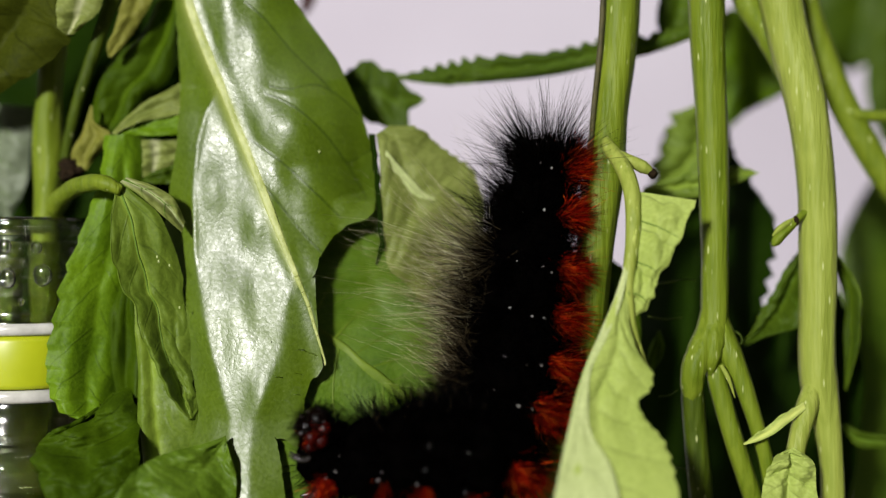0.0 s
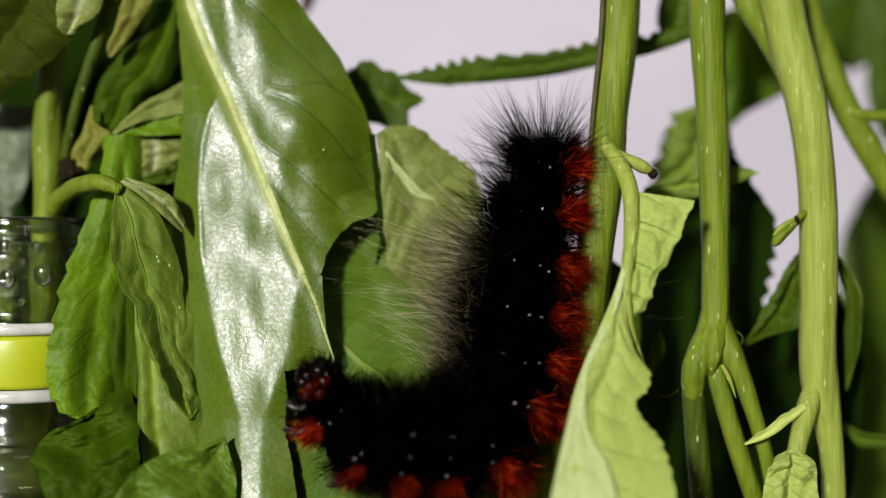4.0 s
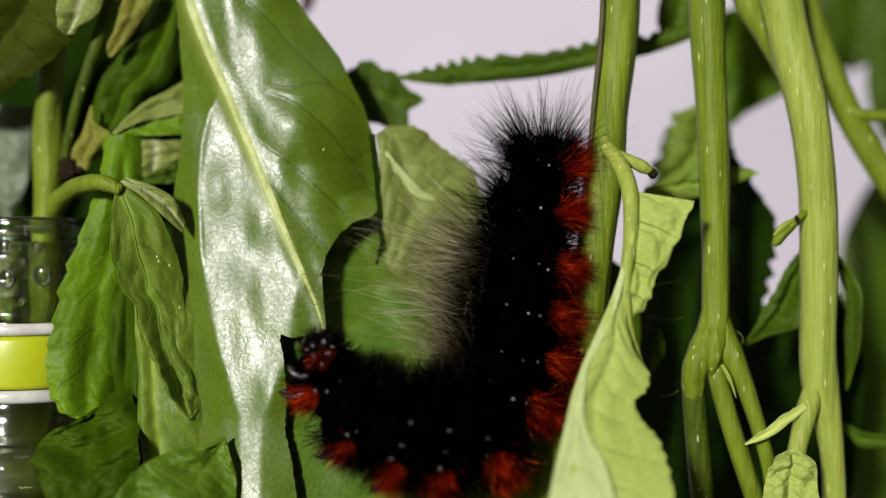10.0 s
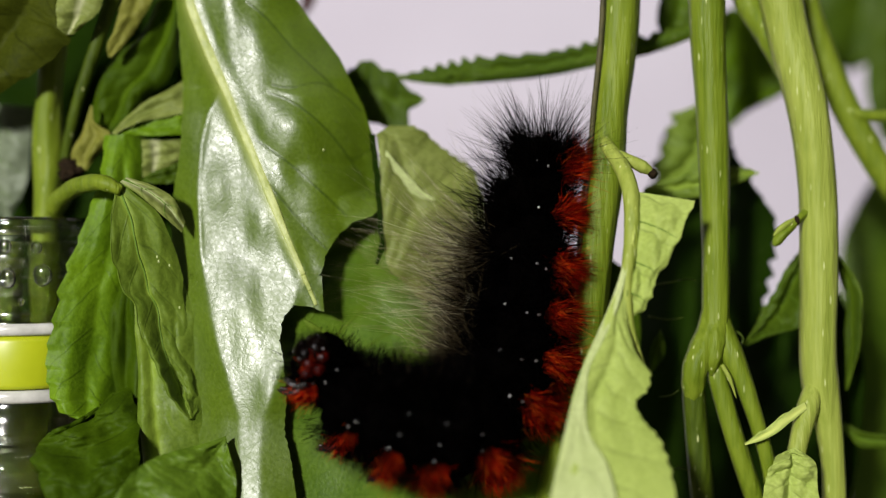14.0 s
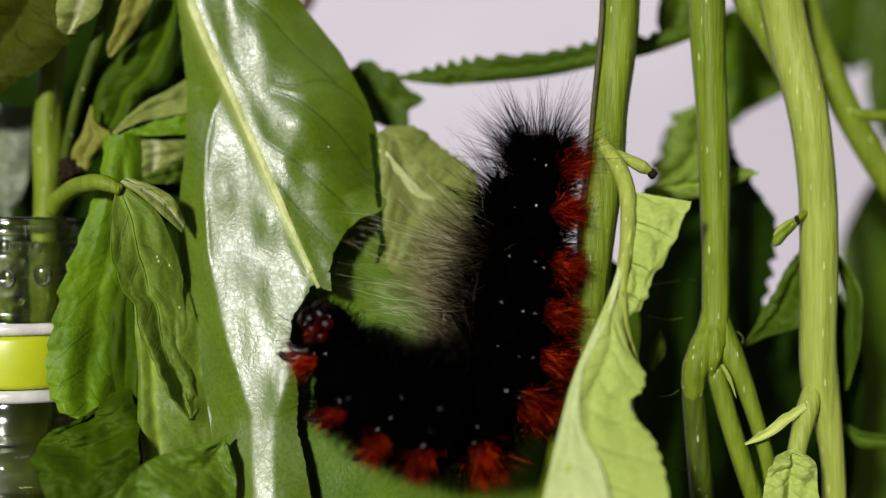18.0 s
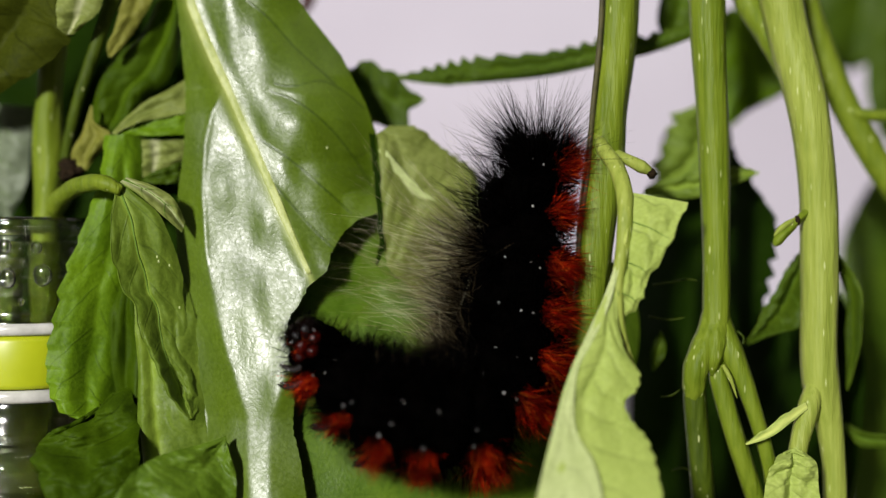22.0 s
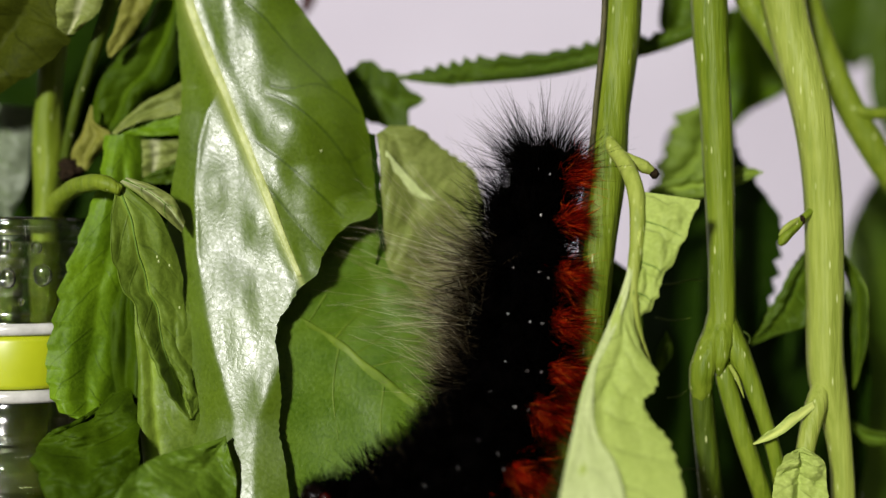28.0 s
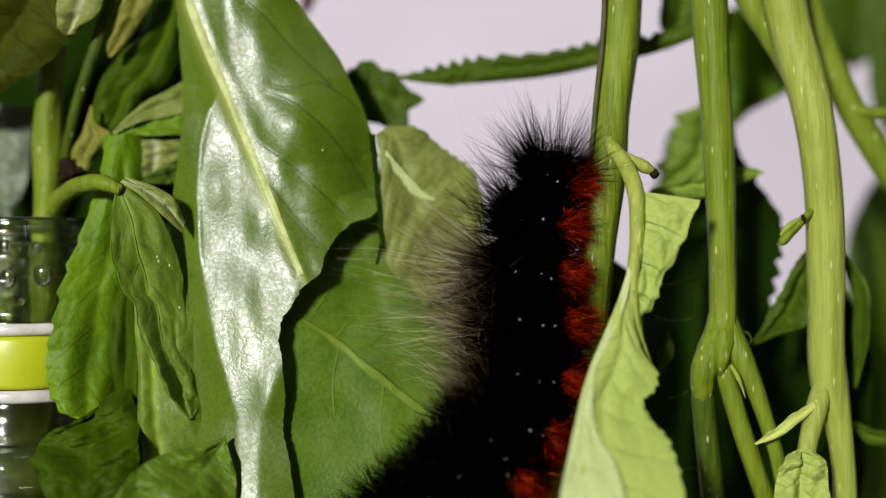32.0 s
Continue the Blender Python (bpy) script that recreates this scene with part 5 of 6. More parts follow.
        roots = [out * r * 0.93 + rnd.normal(size=3) * np.array((0.3, 0.55, 0.5)) * size for _ in range(n)]
        ways = [np.array((way[0], way[1], up * 0.5)) + rnd.normal(size=3) * 0.5 for _ in range(n)]
        lens = [(l0 + (l1 - l0) * rnd.beta(1.3, 2.4)) * size for _ in range(n)]
        part("red_tuft", hair_geo(roots, ways, lens, 0.022, 0.16, rnd), RED_HAIR, seg, "rust red hair tuft", None, "stuff")
    roots = [np.array((math.cos(q), math.sin(q), 0)) * r * 0.95 + np.array((0, 0, rnd.normal() * 1.4)) for q in np.radians(rnd.uniform(-70, 40, 420 if k < 10 else 120))]
    ways = [q + rnd.normal(size=3) * 1.2 + np.array((1.0, 0, up)) for q in roots]
    part("black_hair", hair_geo(roots, ways, [rnd.uniform(1.0, 3.4) for _ in roots], 0.028, 0.1, rnd), BLACK_HAIR, seg, "black hair between the tufts", None, "stuff")
    # warts, white because their glints are painted on
    for ang, z, size in (((-104, 0.4, 0.06), (-78, 0.1, 0.1), (-64, -0.35, 0.12)) if k < 6 else ((-106, 0.4, 0.045), (-82, 0.1, 0.06), (-64, -0.35, 0.09))) if k > 1 else ((-85, 0.2, 0.17), (-112, 0.3, 0.09)):
        a = math.radians(ang + rnd.uniform(-4, 4))
        c = (r * 1.16 * math.cos(a), r * 1.16 * math.sin(a), z + rnd.uniform(-0.3, 0.3))
        part("wart", ball(c, (size * rnd.uniform(0.6, 1.3), size, size * rnd.uniform(0.5, 1.1)), 6, 10, 0.3, k), WHITE_GLINT, seg, "tiny wart, its glint painted white")
    # legs
    if k in (3, 4, 5, 6):
        part("proleg", cat(tube([(r * 0.8, 1.2, 0), (r + 0.8, 1.6, 0), (r + 2.0, 1.9, 0), (r + 2.5, 2.0, 0)], [1.2, 1.0, 0.8, 0.95], 14, 12, 4, 0.08)), PROLEG, seg, "stubby clasping leg")
    if k >= 8:
        for y in (-1.0, 1.6):
            part("leg", tube([(r * 0.85, y, -0.4), (r + 0.9, y, -0.7), (r + 1.7, y * 0.8, -1.3), (r + 2.1, y * 0.7, -2.0)], [0.5, 0.42, 0.3, 0.06], 16, 8), LEG, seg, "shiny black jointed leg")
    return seg


for k in range(11):
    segments.append(segment(k))


def head():
    hd = part("head", cat(ball((-0.6, -0.1, -0.55), (1.35, 1.5, 1.45), 12, 18), ball((0.6, -0.1, -0.55), (1.35, 1.5, 1.45), 12, 18)), HEAD, caterpillar, "shiny black rounded head")
    ORIGIN[hd.name] = Vector((0, 0, 0))
    rnd = np.random.RandomState(7)
    for x, y, z, r in ((-0.7, -1.2, 0.45, 0.75), (0.75, -1.25, 0.35, 0.85), (1.4, -0.85, 1.0, 0.75), (0.2, -1.2, 1.3, 0.7)):
        part("neck_plate", ball((x, y, z), (r, r * 0.65, r * 0.8), 12, 18, 0.16, int(10 * r)), HEAD_RED, hd, "glossy dark red neck plate")
    for s in (-1, 1):
        part("mandible", tube([(s * 0.45, -0.6, -1.2), (s * 0.5, -0.7, -1.6), (s * 0.2, -0.75, -1.9)], [0.34, 0.28, 0.08], 10, 8), LEG, hd, "black jaw")
        part("antenna", tube([(s * 1.05, -0.9, -0.9), (s * 1.3, -1.0, -1.3), (s * 1.35, -1.0, -1.6)], [0.12, 0.09, 0.03], 10, 6), LEG, hd, "short feeler")
        part("leg", tube([(1.9, s * 1.0, 1.8), (2.7, s * 0.9, 1.6), (3.3, s * 0.8, 1.0), (3.6, s * 0.7, 0.3)], [0.36, 0.3, 0.2, 0.05], 14, 8), LEG, hd, "shiny black jointed leg")
    # Small white balls paint glints on the shiny head.
    for x, z in ((-0.7, -0.6), (0.5, -0.8), (0.9, 0.2), (-1.2, -0.2), (1.2, -0.6)):
        part("bead", ball((x, -1.5 - 0.2 * (z > 0), z), (0.075, 0.03, 0.045), 6, 8, 0.4, 3), WHITE_GLINT, hd, "tiny white bead, a painted glint")
    roots = [(rnd.uniform(-1.3, 1.5), -1.6 + rnd.uniform(-0.3, 0.3), rnd.uniform(-0.5, 1.4)) for _ in range(30)]
    ways = [np.array((q[0] * 0.6, -0.6, -0.1)) + rnd.normal(size=3) * 0.4 for q in roots]
    part("red_tuft", hair_geo(roots, ways, [rnd.uniform(0.3, 1.2) for _ in roots], 0.024, 0.1, rnd), RED_HAIR, hd, "rust red hair behind the head", None, "stuff")
    ways = [np.array(q) / np.linalg.norm(q) for q in rnd.normal(size=(600, 3))]
    part("bristles", hair_geo([q * np.array((1.9, 1.4, 1.4)) + np.array((0, 0, -0.5)) for q in ways], [q + rnd.normal(size=3) * 0.3 for q in ways], [rnd.uniform(0.5, 1.6) for _ in ways], 0.03, 0.1, rnd), BLACK_HAIR, hd, "short black bristles", None, "stuff")
    roots = [(rnd.uniform(-1.7, 1.7), rnd.uniform(-1.2, 1.2), rnd.uniform(0.2, 2.0)) for _ in range(420)]
    ways = [np.array((q[0], q[1] * 1.2, -0.2)) + rnd.normal(size=3) * 0.5 for q in roots]
    part("black_hair", hair_geo(roots, ways, [rnd.uniform(1.0, 2.6) for _ in roots], 0.04, 0.1, rnd), BLACK_HAIR, hd, "short black hair", None, "stuff")
    return hd


segments.append(head())
ORIGIN[caterpillar.name] = CB

# ---- what moves ----
PATHS = {}


def key_segment(k, rows):
    PATHS[k] = rows
    walk(segments[k], [(t, pose((x - CB.x) * MM, (y - CB.y) * MM, (z - CB.z) * MM, 0, a, 0)) for t, x, y, z, a in rows])


def body_place(k, t):
    rows = PATHS[k]
    return Vector([float(np.interp(t, [q[0] for q in rows], [q[i] for q in rows])) for i in (1, 2, 3)])


def swing(a):
    return Matrix.Rotation(radians(a), 4, "Y")


def motions():
    key_segment(0, [(0, 10.59, 1.00, 98.12, 2.2), (1, 10.59, 1.00, 98.12, 3.2), (2, 10.50, 1.00, 98.12, 2.1), (3, 10.41, 1.00, 98.20, 3.2), (3.5, 10.41, 1.00, 98.20, 2.2), (5.5, 10.41, 1.00, 98.20, 3.2), (6, 10.33, 1.00, 98.29, 3.2), (7, 10.33, 1.00, 98.29, 3.2), (8, 10.33, 1.00, 98.29, 3.2), (9, 10.33, 1.00, 98.29, 3.2), (10, 10.33, 1.00, 98.38, 3.2), (11, 10.33, 1.00, 98.38, 3.2), (12, 10.23, 1.00, 98.38, 4.3), (13, 10.15, 1.00, 98.38, 4.3), (13.7, 10.18, 1.00, 98.35, 4.8), (14.5, 10.33, 1.00, 98.29, 4.4), (16.5, 10.23, 1.00, 98.38, 5.3), (17.5, 10.15, 1.00, 98.38, 5.5), (18.5, 9.97, 1.00, 98.47, 5.5), (19.5, 9.97, 1.00, 98.56, 6.5), (21, 9.70, 1.00, 98.65, 7.5), (21.5, 9.62, 1.00, 98.56, 6.5), (22, 9.80, 1.00, 98.47, 6.5), (22.6, 10.02, 1.00, 98.35, 6.2), (23, 10.23, 1.00, 98.20, 5.3), (23.5, 10.15, 1.00, 98.12, 4.3), (24, 10.15, 1.00, 98.12, 4.2), (25, 10.15, 1.00, 97.94, 4.3), (25.5, 10.15, 1.00, 97.94, 3.2), (27.5, 10.15, 1.00, 97.85, 3.2), (28, 10.41, 1.00, 97.50, 4.4), (30.5, 10.59, 1.00, 97.50, 4.4), (30.6, 8.55, 1.00, 97.67, 5.0), (30.7, 13.88, 1.00, 95.88, 28.3), (30.8, 11.03, 1.00, 96.97, 10.1), (31, 11.18, 1.00, 96.80, 12.0), (31.4, 11.18, 1.00, 96.80, 12.0), (31.5, 6.86, 1.00, 95.65, 15.6), (31.6, 13.60, 1.00, 95.65, 31.4), (31.7, 11.18, 1.00, 96.80, 12.0), (32, 11.18, 1.00, 96.80, 12.0)])
    key_segment(1, [(0, 9.45, 0.50, 93.47, 3.1), (1, 9.37, 0.50, 93.48, 3.6), (2, 9.37, 0.50, 93.48, 3.6), (3, 9.19, 0.50, 93.57, 3.6), (3.5, 9.27, 0.50, 93.57, 3.6), (5.5, 9.19, 0.50, 93.57, 3.6), (6, 9.10, 0.50, 93.66, 3.6), (7, 9.10, 0.50, 93.66, 3.6), (8, 9.10, 0.50, 93.66, 3.6), (9, 9.10, 0.50, 93.66, 3.6), (10, 9.10, 0.50, 93.66, 3.6), (11, 9.10, 0.50, 93.75, 3.6), (12, 8.93, 0.50, 93.76, 4.1), (13, 8.84, 0.50, 93.76, 4.1), (13.7, 8.84, 0.50, 93.76, 4.4), (14.5, 9.01, 0.50, 93.67, 4.1), (16.5, 8.84, 0.50, 93.76, 4.7), (17.5, 8.75, 0.50, 93.84, 4.2), (18.5, 8.58, 0.50, 93.94, 4.7), (19.5, 8.48, 0.50, 93.94, 4.6), (21, 8.13, 0.50, 94.04, 5.1), (21.5, 8.13, 0.50, 93.94, 4.6), (22, 8.31, 0.50, 93.86, 5.1), (22.6, 8.56, 0.50, 93.74, 5.3), (23, 8.84, 0.50, 93.58, 4.1), (23.5, 8.84, 0.50, 93.48, 3.6), (24, 8.84, 0.50, 93.40, 3.6), (25, 8.84, 0.50, 93.31, 3.6), (25.5, 8.92, 0.50, 93.31, 3.6), (27.5, 8.92, 0.50, 93.21, 3.1), (28, 9.10, 0.50, 92.96, 4.1), (30.5, 9.28, 0.50, 92.98, 5.1), (30.6, 7.21, 0.50, 93.23, -1.2), (30.7, 11.08, 0.50, 92.69, 22.7), (30.8, 9.30, 0.50, 92.68, 6.8), (31, 9.30, 0.50, 92.59, 7.4), (31.4, 9.30, 0.50, 92.59, 7.4), (31.5, 5.51, 0.50, 94.20, 0.5), (31.6, 10.62, 0.50, 92.57, 21.3), (31.7, 9.30, 0.50, 92.59, 7.4), (32, 9.30, 0.50, 92.59, 7.4)])
    key_segment(2, [(0, 8.44, 0.00, 88.43, 6.5), (1, 8.35, 0.00, 88.43, 6.5), (2, 8.27, 0.00, 88.44, 7.0), (3, 8.18, 0.00, 88.51, 6.5), (3.5, 8.18, 0.00, 88.52, 7.0), (5.5, 8.18, 0.00, 88.60, 6.6), (6, 8.09, 0.00, 88.60, 6.5), (7, 8.09, 0.00, 88.60, 6.5), (8, 8.09, 0.00, 88.60, 6.5), (9, 8.09, 0.00, 88.58, 6.0), (10, 8.09, 0.00, 88.69, 6.6), (11, 8.09, 0.00, 88.79, 7.1), (12, 7.92, 0.00, 88.78, 6.6), (13, 7.83, 0.00, 88.78, 6.6), (13.7, 7.83, 0.00, 88.77, 6.4), (14.5, 8.00, 0.00, 88.68, 6.0), (16.5, 7.83, 0.00, 88.86, 6.6), (17.5, 7.83, 0.00, 88.86, 6.6), (18.5, 7.57, 0.00, 88.97, 7.1), (19.5, 7.57, 0.00, 88.95, 6.6), (21, 7.22, 0.00, 89.04, 6.6), (21.5, 7.21, 0.00, 88.94, 6.1), (22, 7.31, 0.00, 88.85, 6.1), (22.6, 7.50, 0.00, 88.74, 6.4), (23, 7.92, 0.00, 88.57, 5.6), (23.5, 7.91, 0.00, 88.47, 5.1), (24, 7.92, 0.00, 88.40, 5.6), (25, 7.91, 0.00, 88.30, 5.1), (25.5, 7.92, 0.00, 88.31, 5.5), (27.5, 8.00, 0.00, 88.22, 5.6), (28, 8.09, 0.00, 87.87, 5.5), (30.5, 8.11, 0.00, 87.90, 6.5), (30.6, 7.14, 0.00, 87.82, -5.4), (30.7, 8.83, 0.00, 87.99, 13.3), (30.8, 8.28, 0.00, 87.63, 1.4), (31, 8.34, 0.00, 87.53, -0.3), (31.4, 8.34, 0.00, 87.53, -0.3), (31.5, 5.23, 0.00, 88.82, -12.1), (31.6, 8.81, 0.00, 87.73, 7.1), (31.7, 8.34, 0.00, 87.53, -0.3), (32, 8.34, 0.00, 87.53, -0.3)])
    key_segment(3, [(0, 7.49, 0.00, 83.65, 6.9), (1, 7.40, 0.00, 83.65, 7.0), (2, 7.31, 0.00, 83.63, 6.5), (3, 7.22, 0.00, 83.73, 7.0), (3.5, 7.22, 0.00, 83.72, 6.5), (5.5, 7.22, 0.00, 83.82, 6.9), (6, 7.14, 0.00, 83.82, 7.0), (7, 7.14, 0.00, 83.82, 7.0), (8, 7.14, 0.00, 83.82, 7.0), (9, 7.22, 0.00, 83.80, 6.4), (10, 7.14, 0.00, 83.91, 7.0), (11, 7.05, 0.00, 84.00, 7.1), (12, 6.96, 0.00, 84.00, 7.1), (13, 6.87, 0.00, 83.98, 6.5), (13.7, 6.91, 0.00, 83.99, 6.8), (14.5, 7.14, 0.00, 83.90, 6.5), (16.5, 6.88, 0.00, 84.09, 7.1), (17.5, 6.79, 0.00, 84.10, 7.7), (18.5, 6.52, 0.00, 84.18, 7.2), (19.5, 6.52, 0.00, 84.29, 7.8), (21, 6.17, 0.00, 84.35, 7.3), (21.5, 6.26, 0.00, 84.25, 6.6), (22, 6.43, 0.00, 84.14, 6.1), (22.6, 6.62, 0.00, 84.01, 6.2), (23, 7.05, 0.00, 83.81, 6.5), (23.5, 7.14, 0.00, 83.79, 6.1), (24, 7.04, 0.00, 83.71, 6.1), (25, 7.13, 0.00, 83.60, 5.4), (25.5, 7.13, 0.00, 83.51, 5.4), (27.5, 7.13, 0.00, 83.53, 6.0), (28, 7.30, 0.00, 83.06, 4.7), (30.5, 7.30, 0.00, 83.04, 4.3), (30.6, 7.38, 0.00, 82.75, -3.1), (30.7, 7.91, 0.00, 82.92, 4.9), (30.8, 8.21, 0.00, 82.71, 0.3), (31, 8.51, 0.00, 82.60, -1.0), (31.4, 8.51, 0.00, 82.60, -1.0), (31.5, 7.15, 0.00, 82.51, -15.6), (31.6, 8.51, 0.00, 82.68, 1.6), (31.7, 8.51, 0.00, 82.60, -1.0), (32, 8.51, 0.00, 82.60, -1.0)])
    key_segment(4, [(0, 7.13, -0.40, 79.19, 9.3), (1, 7.04, -0.40, 79.29, 9.3), (2, 7.04, -0.40, 79.30, 9.4), (3, 6.87, -0.40, 79.40, 10.0), (3.5, 6.95, -0.40, 79.40, 10.0), (5.5, 6.87, -0.40, 79.40, 10.0), (6, 6.78, -0.40, 79.51, 10.7), (7, 6.78, -0.40, 79.51, 10.7), (8, 6.78, -0.40, 79.51, 10.7), (9, 6.87, -0.40, 79.51, 10.9), (10, 6.78, -0.40, 79.59, 10.9), (11, 6.78, -0.40, 79.77, 11.0), (12, 6.62, -0.40, 79.79, 11.7), (13, 6.62, -0.40, 79.79, 11.8), (13.7, 6.56, -0.40, 79.81, 12.4), (14.5, 6.79, -0.40, 79.71, 11.8), (16.5, 6.53, -0.40, 79.99, 12.6), (17.5, 6.45, -0.40, 79.99, 12.7), (18.5, 6.28, -0.40, 80.18, 12.8), (19.5, 6.20, -0.40, 80.28, 13.3), (21, 5.91, -0.40, 80.36, 12.8), (21.5, 6.02, -0.40, 80.18, 12.7), (22, 6.19, -0.40, 79.99, 12.4), (22.6, 6.36, -0.40, 79.91, 12.1), (23, 6.69, -0.40, 79.58, 10.3), (23.5, 6.78, -0.40, 79.58, 10.4), (24, 6.78, -0.40, 79.48, 9.8), (25, 6.87, -0.40, 79.31, 10.0), (25.5, 6.87, -0.40, 79.31, 10.0), (27.5, 6.87, -0.40, 79.19, 9.3), (28, 7.14, -0.40, 78.63, 10.9), (30.5, 7.20, -0.40, 78.53, 7.2), (30.6, 7.47, -0.40, 78.23, 5.8), (30.7, 7.76, -0.40, 78.02, 7.3), (30.8, 8.04, -0.40, 77.77, 7.3), (31, 8.33, -0.40, 77.53, 7.4), (31.4, 8.33, -0.40, 77.53, 7.4), (31.5, 8.31, -0.40, 77.29, -0.6), (31.6, 8.33, -0.40, 77.53, 7.4), (31.7, 8.33, -0.40, 77.53, 7.4), (32, 8.33, -0.40, 77.53, 7.4)])
    key_segment(5, [(0, 6.09, -1.60, 75.61, 18.6), (1, 6.02, -1.60, 75.64, 19.7), (2, 5.91, -1.60, 75.74, 20.4), (3, 5.77, -1.60, 75.97, 22.9), (3.5, 5.77, -1.60, 75.98, 23.0), (5.5, 5.78, -1.60, 76.09, 24.0), (6, 5.62, -1.60, 76.19, 24.4), (7, 5.63, -1.60, 76.21, 25.1), (8, 5.63, -1.60, 76.20, 24.7), (9, 5.72, -1.60, 76.32, 25.9), (10, 5.65, -1.60, 76.42, 26.3), (11, 5.58, -1.60, 76.71, 27.8), (12, 5.42, -1.60, 76.72, 28.3), (13, 5.34, -1.60, 76.83, 29.3), (13.7, 5.28, -1.60, 76.79, 29.1), (14.5, 5.59, -1.60, 76.73, 28.5), (16.5, 5.27, -1.60, 77.07, 31.0), (17.5, 5.21, -1.60, 77.17, 31.8), (18.5, 4.97, -1.60, 77.36, 32.6), (19.5, 4.87, -1.60, 77.36, 32.6), (21, 4.64, -1.60, 77.56, 33.7), (21.5, 4.70, -1.60, 77.35, 32.4), (22, 4.85, -1.60, 77.07, 30.8), (22.6, 5.06, -1.60, 76.90, 29.0), (23, 5.61, -1.60, 76.34, 23.5), (23.5, 5.69, -1.60, 76.32, 22.8), (24, 5.67, -1.60, 76.20, 21.6), (25, 5.65, -1.60, 75.70, 18.8), (25.5, 5.64, -1.60, 75.60, 18.1), (27.5, 5.72, -1.60, 75.51, 18.0), (28, 5.74, -1.60, 75.57, 20.3), (30.5, 6.19, -1.60, 74.72, 21.0), (30.6, 6.46, -1.60, 74.39, 22.0), (30.7, 6.73, -1.60, 74.07, 23.0), (30.8, 7.00, -1.60, 73.72, 23.9), (31, 7.26, -1.60, 73.40, 25.0), (31.4, 7.26, -1.60, 73.40, 25.0), (31.5, 7.26, -1.60, 73.40, 25.0), (31.6, 7.26, -1.60, 73.40, 25.0), (31.7, 7.26, -1.60, 73.40, 25.0), (32, 7.26, -1.60, 73.40, 25.0)])
    key_segment(6, [(0, 4.29, -3.60, 71.26, 42.2), (1, 4.09, -3.60, 71.49, 45.1), (2, 4.05, -3.60, 71.62, 47.5), (3, 3.63, -3.60, 72.04, 51.8), (3.5, 3.80, -3.60, 72.17, 54.8), (5.5, 3.65, -3.60, 72.37, 56.1), (6, 3.49, -3.60, 72.44, 56.1), (7, 3.46, -3.60, 72.59, 58.6), (8, 3.55, -3.60, 72.59, 59.1), (9, 3.43, -3.60, 72.65, 57.4), (10, 3.39, -3.60, 72.92, 58.6), (11, 3.19, -3.60, 73.25, 58.2), (12, 2.95, -3.60, 73.27, 59.1), (13, 2.99, -3.60, 73.49, 63.3), (13.7, 2.89, -3.60, 73.40, 61.8), (14.5, 3.19, -3.60, 73.30, 61.4), (16.5, 2.88, -3.60, 73.98, 68.8), (17.5, 2.74, -3.60, 74.07, 69.7), (18.5, 2.48, -3.60, 74.33, 69.6), (19.5, 2.46, -3.60, 74.44, 71.8), (21, 2.19, -3.60, 74.72, 74.7), (21.5, 2.36, -3.60, 74.44, 71.2), (22, 2.53, -3.60, 73.89, 68.4), (22.6, 2.88, -3.60, 73.59, 68.8), (23, 3.50, -3.60, 72.48, 52.8), (23.5, 3.53, -3.60, 72.30, 47.2), (24, 3.59, -3.60, 72.01, 41.7), (25, 3.98, -3.60, 71.37, 39.6), (25.5, 4.07, -3.60, 71.27, 39.5), (27.5, 4.05, -3.60, 71.10, 38.8), (28, 4.13, -3.60, 71.17, 38.4), (30.5, 4.24, -3.60, 71.39, 44.4), (30.6, 4.44, -3.60, 71.27, 46.1), (30.7, 4.62, -3.60, 71.17, 47.8), (30.8, 4.81, -3.60, 71.06, 49.6), (31, 4.98, -3.60, 70.93, 50.1), (31.4, 4.98, -3.60, 70.93, 50.1), (31.5, 4.98, -3.60, 70.93, 50.1), (31.6, 4.98, -3.60, 70.93, 50.1), (31.7, 4.98, -3.60, 70.93, 50.1), (32, 4.98, -3.60, 70.93, 50.1)])
